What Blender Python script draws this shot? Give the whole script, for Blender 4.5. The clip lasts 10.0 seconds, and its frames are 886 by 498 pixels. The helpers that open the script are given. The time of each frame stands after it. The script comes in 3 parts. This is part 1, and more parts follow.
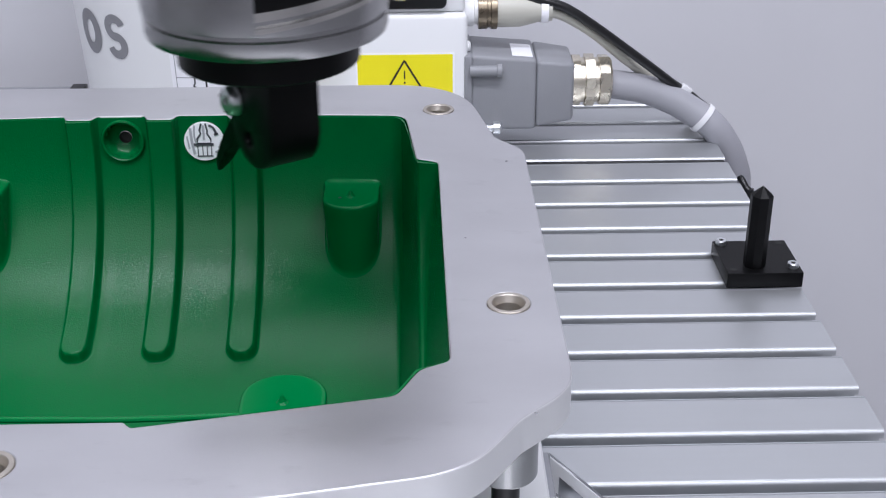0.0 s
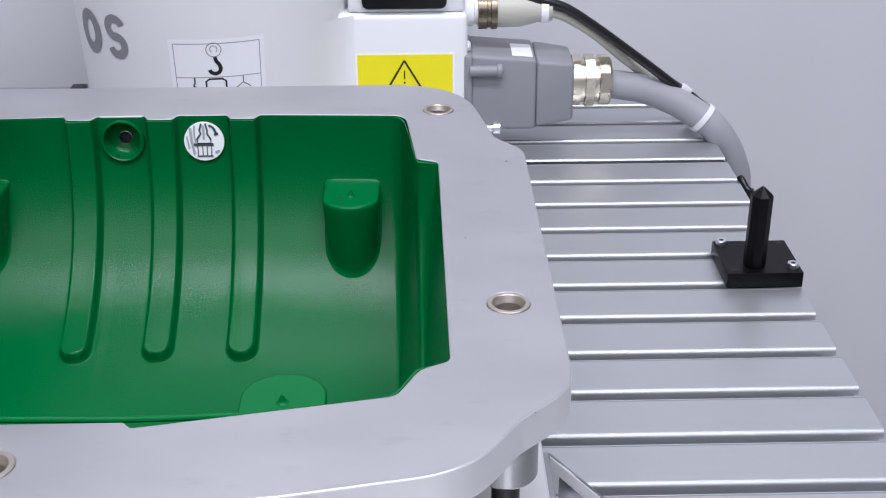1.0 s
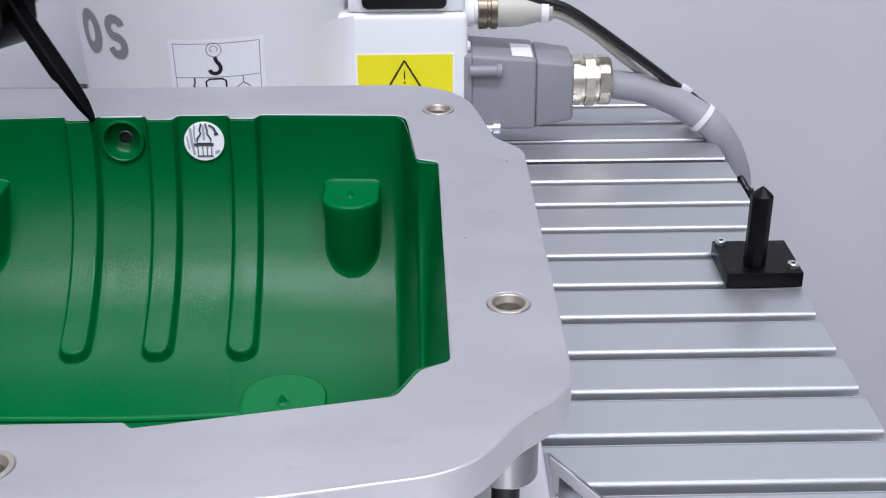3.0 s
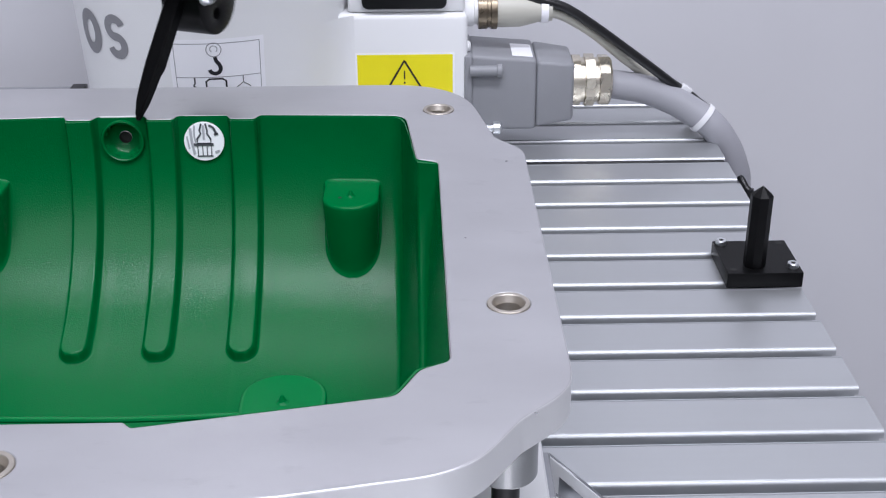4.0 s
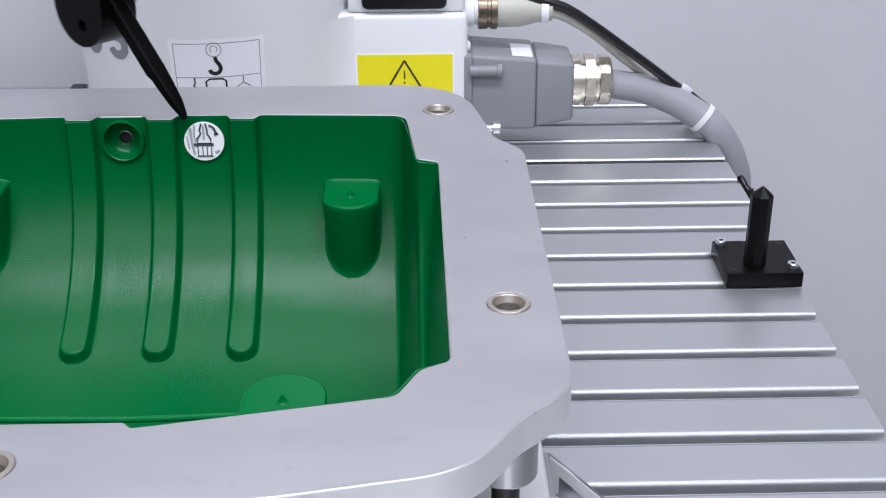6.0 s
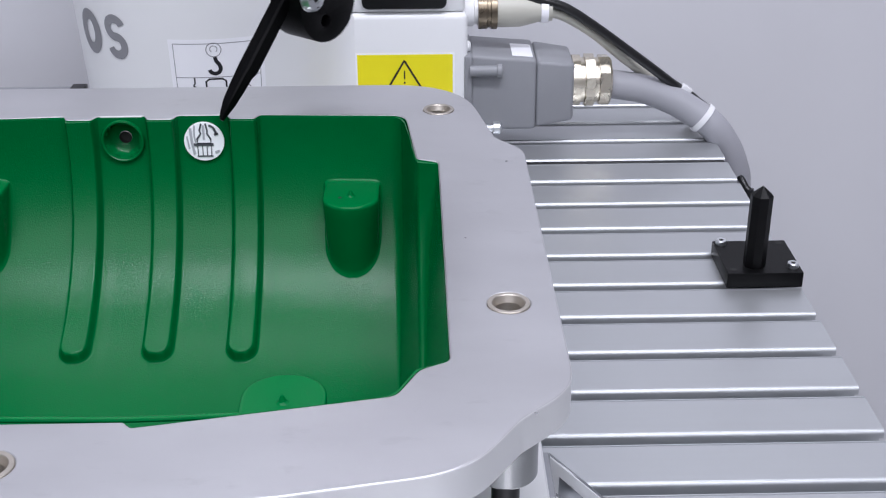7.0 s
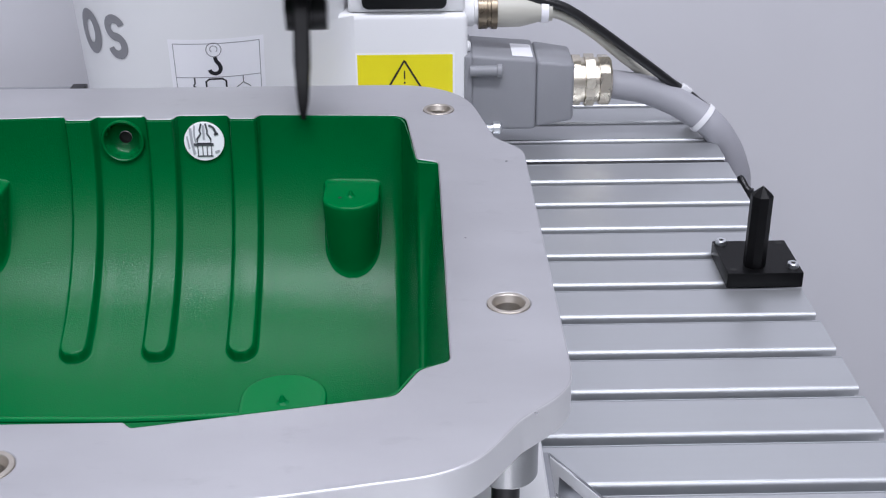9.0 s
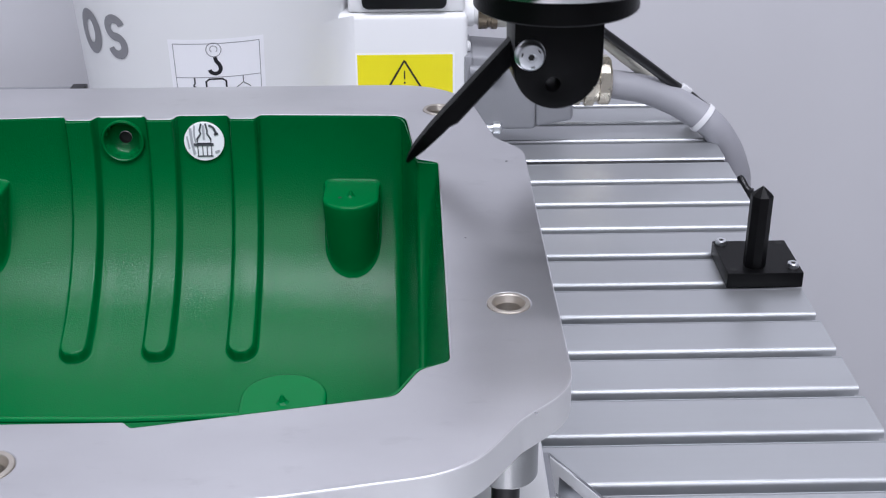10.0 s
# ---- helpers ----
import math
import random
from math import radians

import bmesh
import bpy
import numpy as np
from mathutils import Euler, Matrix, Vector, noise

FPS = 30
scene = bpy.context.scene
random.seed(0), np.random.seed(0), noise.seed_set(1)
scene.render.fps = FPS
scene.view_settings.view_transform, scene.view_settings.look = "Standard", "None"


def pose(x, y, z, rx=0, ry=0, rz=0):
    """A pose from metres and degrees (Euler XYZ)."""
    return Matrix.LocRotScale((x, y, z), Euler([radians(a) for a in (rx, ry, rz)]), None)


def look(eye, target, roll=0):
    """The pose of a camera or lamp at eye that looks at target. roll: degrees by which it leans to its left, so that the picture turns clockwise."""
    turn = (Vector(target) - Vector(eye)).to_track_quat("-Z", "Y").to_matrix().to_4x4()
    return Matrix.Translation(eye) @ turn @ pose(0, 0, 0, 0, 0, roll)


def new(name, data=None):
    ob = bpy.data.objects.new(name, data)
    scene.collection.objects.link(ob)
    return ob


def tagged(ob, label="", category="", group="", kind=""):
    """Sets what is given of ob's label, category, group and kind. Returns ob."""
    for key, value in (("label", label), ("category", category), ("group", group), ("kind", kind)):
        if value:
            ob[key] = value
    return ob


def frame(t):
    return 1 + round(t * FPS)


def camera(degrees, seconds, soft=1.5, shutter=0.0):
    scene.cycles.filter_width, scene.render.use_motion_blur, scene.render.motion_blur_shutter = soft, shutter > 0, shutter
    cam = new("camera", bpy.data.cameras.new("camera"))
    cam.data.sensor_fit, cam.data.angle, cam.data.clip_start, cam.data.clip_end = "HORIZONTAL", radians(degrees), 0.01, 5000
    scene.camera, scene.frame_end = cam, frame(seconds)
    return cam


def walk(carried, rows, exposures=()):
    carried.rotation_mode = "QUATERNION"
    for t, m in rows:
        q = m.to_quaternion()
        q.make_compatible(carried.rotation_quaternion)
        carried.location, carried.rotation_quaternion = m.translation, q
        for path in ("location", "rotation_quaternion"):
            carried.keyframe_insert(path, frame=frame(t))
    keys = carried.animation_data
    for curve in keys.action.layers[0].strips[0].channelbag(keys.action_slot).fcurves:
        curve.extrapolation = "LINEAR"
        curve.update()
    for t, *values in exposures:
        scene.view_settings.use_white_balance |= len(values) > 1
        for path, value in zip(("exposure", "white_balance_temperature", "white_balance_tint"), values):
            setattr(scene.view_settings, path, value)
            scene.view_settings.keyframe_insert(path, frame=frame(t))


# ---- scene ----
# a fixed camera on a stand
cam = camera(38.86, 10.0, soft=1.2, shutter=0.3)
EYE = Vector((0.1687, -0.4789, 0.3639))
VIEW = look(EYE, (0.18577, 0.41606, -0.08194), -0.306)
walk(cam, [(0.0, VIEW), (10.0, VIEW)], [(0.0, 0.15, 5910, 15), (10.0, 0.15, 5910, 15)])

# ---- light: a closed room with unseen area lights added overhead ----
world = bpy.data.worlds.new("room_light")
world.use_nodes = True
world.node_tree.nodes["Background"].inputs[0].default_value = (0.8, 0.85, 1.0, 1)
world.node_tree.nodes["Background"].inputs[1].default_value = 0.05
scene.world = world


def overhead_light(x, y, sx, sy, power):
    data = bpy.data.lights.new("added_overhead_light", "AREA")
    data.shape, data.size, data.size_y, data.energy = "RECTANGLE", sx, sy, power
    data.color = (1.0, 0.985, 0.97)
    ob = new("added_overhead_light", data)
    ob.matrix_world = look((x, y, 1.96), (x, y, 0))
    return ob


# unseen lights: a broad frontal one, then a strip for the shell's glossy band
overhead_light(0.10, -2.05, 3.2, 2.20, 52)
overhead_light(0.25, -0.60, 1.67, 0.24, 32)
# added to wash the back wall and brighten the plate's front
overhead_light(0.10, 0.36, 1.70, 0.20, 8)


# ---- materials ----
def material(name, color, rough=0.5, metal=0.0, vary=0.08, scale=40.0, bump=0.0, bump_scale=400.0, stretch=(1, 1, 1), rough_vary=0.06, coat=0.0, spec=0.5, specks=0.0):
    m = bpy.data.materials.new(name)
    m.use_nodes = True
    n, l = m.node_tree.nodes, m.node_tree.links
    b = n["Principled BSDF"]
    b.inputs["Roughness"].default_value, b.inputs["Metallic"].default_value = rough, metal
    b.inputs["Coat Weight"].default_value, b.inputs["Specular IOR Level"].default_value = coat, spec
    tc, mp = n.new("ShaderNodeTexCoord"), n.new("ShaderNodeMapping")
    mp.inputs["Scale"].default_value = stretch
    l.new(tc.outputs["Object"], mp.inputs["Vector"])
    big, fine = n.new("ShaderNodeTexNoise"), n.new("ShaderNodeTexNoise")
    for t, s in ((big, scale), (fine, bump_scale)):
        t.inputs["Scale"].default_value, t.inputs["Detail"].default_value = s, 4
        l.new(mp.outputs[0], t.inputs["Vector"])
    mix = n.new("ShaderNodeMix")
    mix.data_type = "RGBA"
    mix.inputs["A"].default_value = (*[c * (1 - vary) for c in color], 1)
    mix.inputs["B"].default_value = (*[min(1, c * (1 + vary)) for c in color], 1)
    l.new(big.outputs["Fac"], mix.inputs["Factor"])
    if specks:
        # small dull stains and handling marks
        spot, ramp, mul = n.new("ShaderNodeTexNoise"), n.new("ShaderNodeMapRange"), n.new("ShaderNodeMix")
        spot.inputs["Scale"].default_value, spot.inputs["Detail"].default_value, spot.inputs["Roughness"].default_value = scale * 3.2, 6, 0.65
        l.new(mp.outputs[0], spot.inputs["Vector"])
        ramp.inputs["From Min"].default_value, ramp.inputs["From Max"].default_value, ramp.inputs["To Max"].default_value = 0.60, 0.74, specks
        l.new(spot.outputs["Fac"], ramp.inputs["Value"])
        mul.data_type = "RGBA"
        mul.inputs["B"].default_value = (*[c * 0.55 for c in color], 1)
        l.new(ramp.outputs[0], mul.inputs["Factor"])
        l.new(mix.outputs["Result"], mul.inputs["A"])
        l.new(mul.outputs["Result"], b.inputs["Base Color"])
    else:
        l.new(mix.outputs["Result"], b.inputs["Base Color"])
    rr = n.new("ShaderNodeMapRange")
    rr.inputs["To Min"].default_value, rr.inputs["To Max"].default_value = max(0.02, rough - rough_vary), rough + rough_vary
    l.new(big.outputs["Fac"], rr.inputs["Value"])
    l.new(rr.outputs[0], b.inputs["Roughness"])
    if bump:
        bp = n.new("ShaderNodeBump")
        bp.inputs["Strength"].default_value, bp.inputs["Distance"].default_value = bump, 0.0004
        l.new(fine.outputs["Fac"], bp.inputs["Height"])
        l.new(bp.outputs[0], b.inputs["Normal"])
    return m


M_WALL = material("painted_wall", (0.635, 0.633, 0.662), 0.6, 0, 0.05, 5, 0.05, 250)
# grey of the unseen walls, set by how much light they bounce back
M_WALLGREY = material("unseen_wall_grey", (0.36, 0.36, 0.37), 0.6, 0, 0.03, 2)
M_CEIL = material("ceiling_paint", (0.5, 0.5, 0.5), 0.8, 0, 0.02, 3)
M_FLOOR = material("floor_vinyl", (0.35, 0.35, 0.37), 0.5, 0, 0.08, 6)
M_TABLE = material("anodised_aluminium", (0.520, 0.534, 0.552), 0.41, 0.8, 0.03, 14, 0.08, 160, (0.25, 14, 14), 0.04)
M_PLATE = material("milled_aluminium", (0.60, 0.597, 0.615), 0.34, 0.95, 0.12, 14, 0.05, 900, (1, 2.2, 1), 0.10, 0.0, 0.5, 0.18)
M_EDGE = material("sawn_aluminium_edge", (0.80, 0.80, 0.81), 0.5, 0.55, 0.05, 30, 0.15, 700)
M_EDGEDARK = material("dull_scratch", (0.22, 0.22, 0.23), 0.6, 0.5, 0.2, 200)
M_STEEL = material("bright_steel", (0.78, 0.76, 0.72), 0.16, 1.0, 0.04, 60)
M_BUSH = material("turned_bush_steel", (0.50, 0.46, 0.41), 0.48, 1.0, 0.06, 60)
M_ZINC = material("zinc_plated_steel", (0.80, 0.82, 0.84), 0.33, 1.0, 0.08, 200)
M_NICKEL = material("nickel_plating", (0.74, 0.68, 0.56), 0.27, 1.0, 0.05, 80)
M_GREEN = material("green_plastic", (0.0002, 0.113, 0.026), 0.14, 0, 0.08, 30, 0.40, 1350, (1, 1, 1), 0.03, 0.0, 0.21)
M_GREENTOP = material("green_plastic_smooth", (0.0002, 0.130, 0.030), 0.20, 0, 0.06, 40, 0.12, 1500, (1, 1, 1), 0.03, 0.0, 0.14)
M_BLACK = material("black_plastic", (0.0032, 0.0032, 0.0036), 0.36, 0, 0.3, 120, 0.25, 800, (1, 1, 1), 0.06, 0.0, 0.14)
M_KNIFE = material("black_oxide_bar", (0.0022, 0.0022, 0.0026), 0.36, 0.0, 0.3, 120, 0.4, 350, (1, 1, 1), 0.10, 0.0, 0.07)
# near-black painted as the shade inside sockets and holes; also for small marks
M_DARK = material("dark_recess", (0.012, 0.012, 0.012), 0.7, 0, 0.2, 60)
M_ROBOT = material("white_robot_paint", (0.86, 0.865, 0.875), 0.42, 0, 0.015, 8, 0.06, 900)
M_LABEL = material("white_label_film", (0.95, 0.95, 1.0), 0.4, 0, 0.02, 30)
M_INK = material("black_print", (0.015, 0.015, 0.02), 0.5, 0, 0.1, 60)
M_GREYINK = material("grey_print", (0.27, 0.27, 0.29), 0.5, 0, 0.05, 60)
M_SOFTINK = material("dark_grey_print", (0.07, 0.07, 0.085), 0.5, 0, 0.1, 60)
M_FAINT = material("faint_grey_line", (0.42, 0.42, 0.46), 0.5, 0, 0.05, 60)
M_YELLOW = material("yellow_sign_film", (0.92, 0.82, 0.004), 0.4, 0, 0.03, 30)
M_CONN = material("grey_cast_hood", (0.265, 0.27, 0.29), 0.5, 0, 0.05, 50, 0.25, 900)
M_CABLE = material("grey_cable_jacket", (0.33, 0.33, 0.36), 0.5, 0, 0.05, 40, 0.1, 500)
M_BEIGE = material("beige_cable", (0.52, 0.51, 0.45), 0.45, 0, 0.05, 60)
M_RUBBER = material("black_rubber", (0.006, 0.006, 0.007), 0.34, 0, 0.2, 80)
M_BRONZE = material("dark_bronze_ring", (0.20, 0.165, 0.12), 0.28, 1.0, 0.08, 80)
M_TIE = material("white_nylon", (0.75, 0.75, 0.77), 0.4, 0, 0.04, 60)
M_CAST = material("polished_cast_aluminium", (0.44, 0.44, 0.44), 0.22, 1.0, 0.12, 45, 0.2, 120, (1, 1, 1), 0.08)
M_BRACKET = material("die_cast_bracket", (0.36, 0.37, 0.39), 0.4, 0.8, 0.08, 60, 0.3, 500)


# ---- mesh helpers ----
def mesh_of(name, bm, mat, smooth=35):
    bmesh.ops.recalc_face_normals(bm, faces=bm.faces[:])
    me = bpy.data.meshes.new(name)
    bm.to_mesh(me)
    bm.free()
    me.materials.append(mat)
    if smooth:
        me.set_sharp_from_angle(angle=radians(smooth))
        for f in me.polygons:
            f.use_smooth = abs(f.normal.z) < 0.9999
    return me


def part(name, bm, mat, parent=None, label="", at=None, smooth=35):
    ob = new(name, mesh_of(name, bm, mat, smooth))
    if parent:
        ob.parent = parent
    if at is not None:
        ob.matrix_basis = at
    return tagged(ob, label)


def thing(name, label, category, at=None, group="", kind=""):
    ob = new(name)
    ob.empty_display_size = 0.02
    if at is not None:
        ob.matrix_basis = at
    return tagged(ob, label, category, group, kind)


def box(sx, sy, sz, bevel=0.0, at=None, seg=2, bm=None):
    bm2 = bmesh.new()
    bmesh.ops.create_cube(bm2, size=1, matrix=Matrix.Diagonal((sx, sy, sz, 1)))
    if bevel:
        bmesh.ops.bevel(bm2, geom=bm2.edges[:], offset=bevel, segments=seg, profile=0.5, affect="EDGES")
    if at is not None:
        bm2.transform(at)
    return joined(bm, bm2)


def joined(bm, bm2):
    if bm is None:
        return bm2
    me = bpy.data.meshes.new("tmp")
    bm2.to_mesh(me)
    bm2.free()
    bm.from_mesh(me)
    bpy.data.meshes.remove(me)
    return bm


def lathe(profile, seg=48, at=None, bm=None, close=True):
    """Turns (radius, z) pairs round z."""
    bm2 = bmesh.new()
    rings = []
    for r, z in profile:
        if r < 1e-6:
            rings.append([bm2.verts.new((0, 0, z))])
        else:
            rings.append([bm2.verts.new((r * math.cos(2 * math.pi * k / seg), r * math.sin(2 * math.pi * k / seg), z)) for k in range(seg)])
    for a, b in zip(rings, rings[1:]):
        for k in range(seg):
            j = (k + 1) % seg
            if len(a) == 1 and len(b) > 1:
                bm2.faces.new((a[0], b[k], b[j]))
            elif len(b) == 1 and len(a) > 1:
                bm2.faces.new((a[k], a[j], b[0]))
            elif len(a) > 1:
                bm2.faces.new((a[k], a[j], b[j], b[k]))
    if at is not None:
        bm2.transform(at)
    return joined(bm, bm2)


def rounded(corners, steps=6):
    """A closed outline from (x, y, radius) corners."""
    out = []
    n = len(corners)
    for i, (x, y, r) in enumerate(corners):
        c = Vector((x, y))
        a, b = Vector(corners[i - 1][:2]) - c, Vector(corners[(i + 1) % n][:2]) - c
        if r <= 0:
            out.append(c)
            continue
        half = a.angle(b) / 2
        d = min(r / math.tan(half), a.length * 0.49, b.length * 0.49)
        p, q = c + a.normalized() * d, c + b.normalized() * d
        for k in range(steps + 1):
            t = k / steps
            out.append(p * (1 - t) ** 2 + c * 2 * t * (1 - t) + q * t * t)
    return out


def slab(outline, z0, z1, holes=(), at=None, bm=None, chamfer=0.0, at3=None):
    """A plate with an outline and holes, from z0 to z1, its upper edges broken by a chamfer."""
    bm2 = bmesh.new()
    loops = [outline, *holes]
    tops = []
    for loop in loops:
        pts = [at3(v[0], v[1]) if at3 else (v[0], v[1]) for v in loop]
        tops.append([bm2.verts.new((x, y, z1)) for x, y in pts])
    edges = []
    for t in tops:
        for i in range(len(t)):
            edges.append(bm2.edges.new((t[i - 1], t[i])))
    bmesh.ops.triangle_fill(bm2, use_beauty=True, use_dissolve=False, edges=edges)
    faces = bm2.faces[:]
    low = {}
    for t in tops:
        for v in t:
            low[v] = bm2.verts.new((v.co.x, v.co.y, z0))
    for f in faces:
        bm2.faces.new([low[v] for v in reversed(f.verts)])
    for t in tops:
        for i in range(len(t)):
            bm2.faces.new((t[i - 1], t[i], low[t[i]], low[t[i - 1]]))
    bmesh.ops.recalc_face_normals(bm2, faces=bm2.faces[:])
    if chamfer:
        rim = [e for e in bm2.edges if abs(e.verts[0].co.z - z1) < 1e-6 and abs(e.verts[1].co.z - z1) < 1e-6 and len(e.link_faces) == 2
               and abs(e.link_faces[0].normal.z - e.link_faces[1].normal.z) > 0.5]
        bmesh.ops.bevel(bm2, geom=rim, offset=chamfer, segments=2, profile=0.5, affect="EDGES")
    if at is not None:
        bm2.transform(at)
    return joined(bm, bm2)


def circle(x, y, r, n=40):
    return [Vector((x + r * math.cos(2 * math.pi * k / n), y + r * math.sin(2 * math.pi * k / n))) for k in range(n)]


def tube(points, r, seg=16, name="", bm=None):
    """A round bar along a smooth line through the points."""
    pts = [Vector(p) for p in points]
    line = []
    for i in range(len(pts) - 1):
        p0, p1, p2, p3 = pts[max(i - 1, 0)], pts[i], pts[i + 1], pts[min(i + 2, len(pts) - 1)]
        for k in range(10):
            t = k / 10
            line.append(0.5 * (2 * p1 + (p2 - p0) * t + (2 * p0 - 5 * p1 + 4 * p2 - p3) * t * t + (3 * p1 - p0 - 3 * p2 + p3) * t ** 3))
    line.append(pts[-1])
    bm2 = bmesh.new()
    up = Vector((0, 1, 0.01))
    rings = []
    for i, c in enumerate(line):
        d = (line[min(i + 1, len(line) - 1)] - line[max(i - 1, 0)]).normalized()
        s = d.cross(up).normalized()
        w = s.cross(d)
        rings.append([bm2.verts.new(c + r * (math.cos(2 * math.pi * k / seg) * s + math.sin(2 * math.pi * k / seg) * w)) for k in range(seg)])
    for a, b in zip(rings, rings[1:]):
        for k in range(seg):
            bm2.faces.new((a[k], a[(k + 1) % seg], b[(k + 1) % seg], b[k]))
    bm2.faces.new(rings[0][::-1])
    bm2.faces.new(rings[-1])
    return joined(bm, bm2)


def stroke(points, width, place, bm=None, thick=0.0002):
    """A printed line of that width, laid on a surface by place(u, v, height)."""
    bm2 = bmesh.new()
    pts = [Vector(p) for p in points]
    closed = (pts[0] - pts[-1]).length < 1e-7
    rows = []
    for i, c in enumerate(pts):
        if closed:
            d = pts[(i + 1) % (len(pts) - 1)] - pts[(i - 1) % (len(pts) - 1)]
        else:
            d = pts[min(i + 1, len(pts) - 1)] - pts[max(i - 1, 0)]
        d.normalize()
        nrm = Vector((-d.y, d.x)) * width / 2
        rows.append([bm2.verts.new(place(*(c + nrm), thick)), bm2.verts.new(place(*(c - nrm), thick))])
    for a, b in zip(rows, rows[1:]):
        bm2.faces.new((a[0], a[1], b[1], b[0]))
    return joined(bm, bm2)


def arc(cx, cy, r, a0, a1, n=24):
    return [(cx + r * math.cos(radians(a0 + (a1 - a0) * k / n)), cy + r * math.sin(radians(a0 + (a1 - a0) * k / n))) for k in range(n + 1)]


def socket_screw(name, r, h, parent, at, mat=None, label=""):
    """A cap screw with a hexagon socket, its head on z = 0 and up."""
    mat = mat or M_ZINC
    bm = lathe([(r, 0), (r, h * 0.85), (r * 0.9, h), (r * 0.52, h), (r * 0.5, h * 0.92), (0, h * 0.9)], 28)
    head = part(name, bm, mat, parent, label, at)
    # dark hexagon painted as the shade in the socket
    bm = lathe([(r * 0.42, 0), (r * 0.42, h * 0.05), (0, h * 0.05)], 6, pose(0, 0, h * 0.9))
    part("socket", bm, M_DARK, head)
    return head


# ---- room ----
def room():
    x0, x1, y0, y1, z0, z1 = -2.4, 2.6, -3.4, 0.64, -0.85, 2.0
    cx, cy, sx, sy = (x0 + x1) / 2, (y0 + y1) / 2, x1 - x0, y1 - y0
    tagged(part("floor", box(sx + 0.2, sy + 0.2, 0.1, at=pose(cx, cy, z0 - 0.05)), M_FLOOR, smooth=0), "grey vinyl floor under the work table", "floor", kind="structure")
    # ceiling and all walls but the north one are unseen additions
    tagged(part("ceiling", box(sx + 0.2, sy + 0.2, 0.1, at=pose(cx, cy, z1 + 0.05)), M_CEIL, smooth=0), "plain grey ceiling, unseen, added to close the room", "ceiling", kind="structure")
    for nm, w, d, x, y in (("wall_north", sx, 0.1, cx, y1 + 0.05), ("wall_south", sx, 0.1, cx, y0 - 0.05), ("wall_east", 0.1, sy + 0.2, x1 + 0.05, cy), ("wall_west", 0.1, sy + 0.2, x0 - 0.05, cy)):
        tagged(part(nm, box(w, d, z1 - z0, at=pose(x, y, (z0 + z1) / 2)), M_WALL if nm == "wall_north" else M_WALLGREY, smooth=0), "plain pale grey painted wall behind the table" if nm == "wall_north" else "plain mid-grey wall, unseen, added to close the room", "wall", kind="structure")


room()

# ---- work table of slotted profiles ----
T_RIGHT, T_LEFT, PITCH = 0.400, -0.62, 0.04


def table():
    t = thing("work_table", "silver anodised aluminium work table of slotted profiles", "table", pose(0, 0, 0))
    length = T_RIGHT - T_LEFT
    # one profile: a land, its lips over the slots, a fine scored line, open slot sides
    sec = [(0.0, -0.0020), (0.0004, -0.0010), (0.0011, -0.0003), (0.0020, 0.0), (0.0300, 0.0), (0.0302, -0.0006), (0.0306, -0.0006), (0.0308, 0.0), (0.0316, 0.0), (0.0322, -0.0008),
           (0.0322, -0.0045), (0.0270, -0.0065), (0.0270, -0.012), (0.0362, -0.0135), (0.0400, -0.0135), (0.0400, -0.020), (0.0, -0.020), (0.0, -0.0135), (0.0050, -0.012), (0.0050, -0.0065), (0.0, -0.0045)]
    bm = bmesh.new()
    a = [bm.verts.new((T_LEFT, y, z)) for y, z in sec]
    b = [bm.verts.new((T_RIGHT, y, z)) for y, z in sec]
    for i in range(len(sec)):
        bm.faces.new((a[i - 1], a[i], b[i], b[i - 1]))
    bm.faces.new(a)
    bm.faces.new(b[::-1])
    me = mesh_of("slotted_profile", bm, M_TABLE, 25)
    for n in range(-8, 14):
        ob = new("slotted_profile", me)
        ob.parent = t
        ob.location = (0, n * PITCH, 0)
    # one far slot is filled with black along its whole length
    part("slot_strip", box(length - 0.002, 0.0074, 0.006, 0.0004, pose((T_LEFT + T_RIGHT) / 2, 9 * PITCH + 0.0361, -0.0042)), M_RUBBER, t, "black strip filling one slot")
    for x in (T_LEFT + 0.06, T_RIGHT - 0.10):
        for y in (-0.26, 0.50):
            part("table_leg", box(0.04, 0.04, 0.83, 0.002, pose(x, y, -0.435)), M_TABLE, t)
    for y in (-0.26, 0.50):
        part("crossbar", box(length - 0.20, 0.04, 0.04, 0.002, pose((T_LEFT + T_RIGHT) / 2 - 0.02, y, -0.0405)), M_TABLE, t)
    return t


table()

def back_rail():
    t = thing("cable_duct", "grey strip along the table's back edge with black end cap", "strip", pose(0, 0.5765, 0))
    part("strip", box(0.50, 0.012, 0.018, 0.001, pose(-0.3870, 0, -0.0085)), M_CONN, t)
    part("end_cap", box(0.013, 0.014, 0.020, 0.001, pose(-0.1300, 0, -0.0075)), M_RUBBER, t, "black end cap")


back_rail()

# ---- fixture: aluminium frame plate, with the green shell in it ----
K = 0.9212          # the fixture's plan is drawn at its datum size and set at this scale


def fx(x, y, z=0.11):
    return (x * K + 0.0133, y * K - 0.0377, z * K + 0.0287)


XC = 0.0255
RIBS = (-0.0270, 0.0193, 0.0667)
TOP, PLATE_T = fx(0, 0, 0.11)[2], 0.014


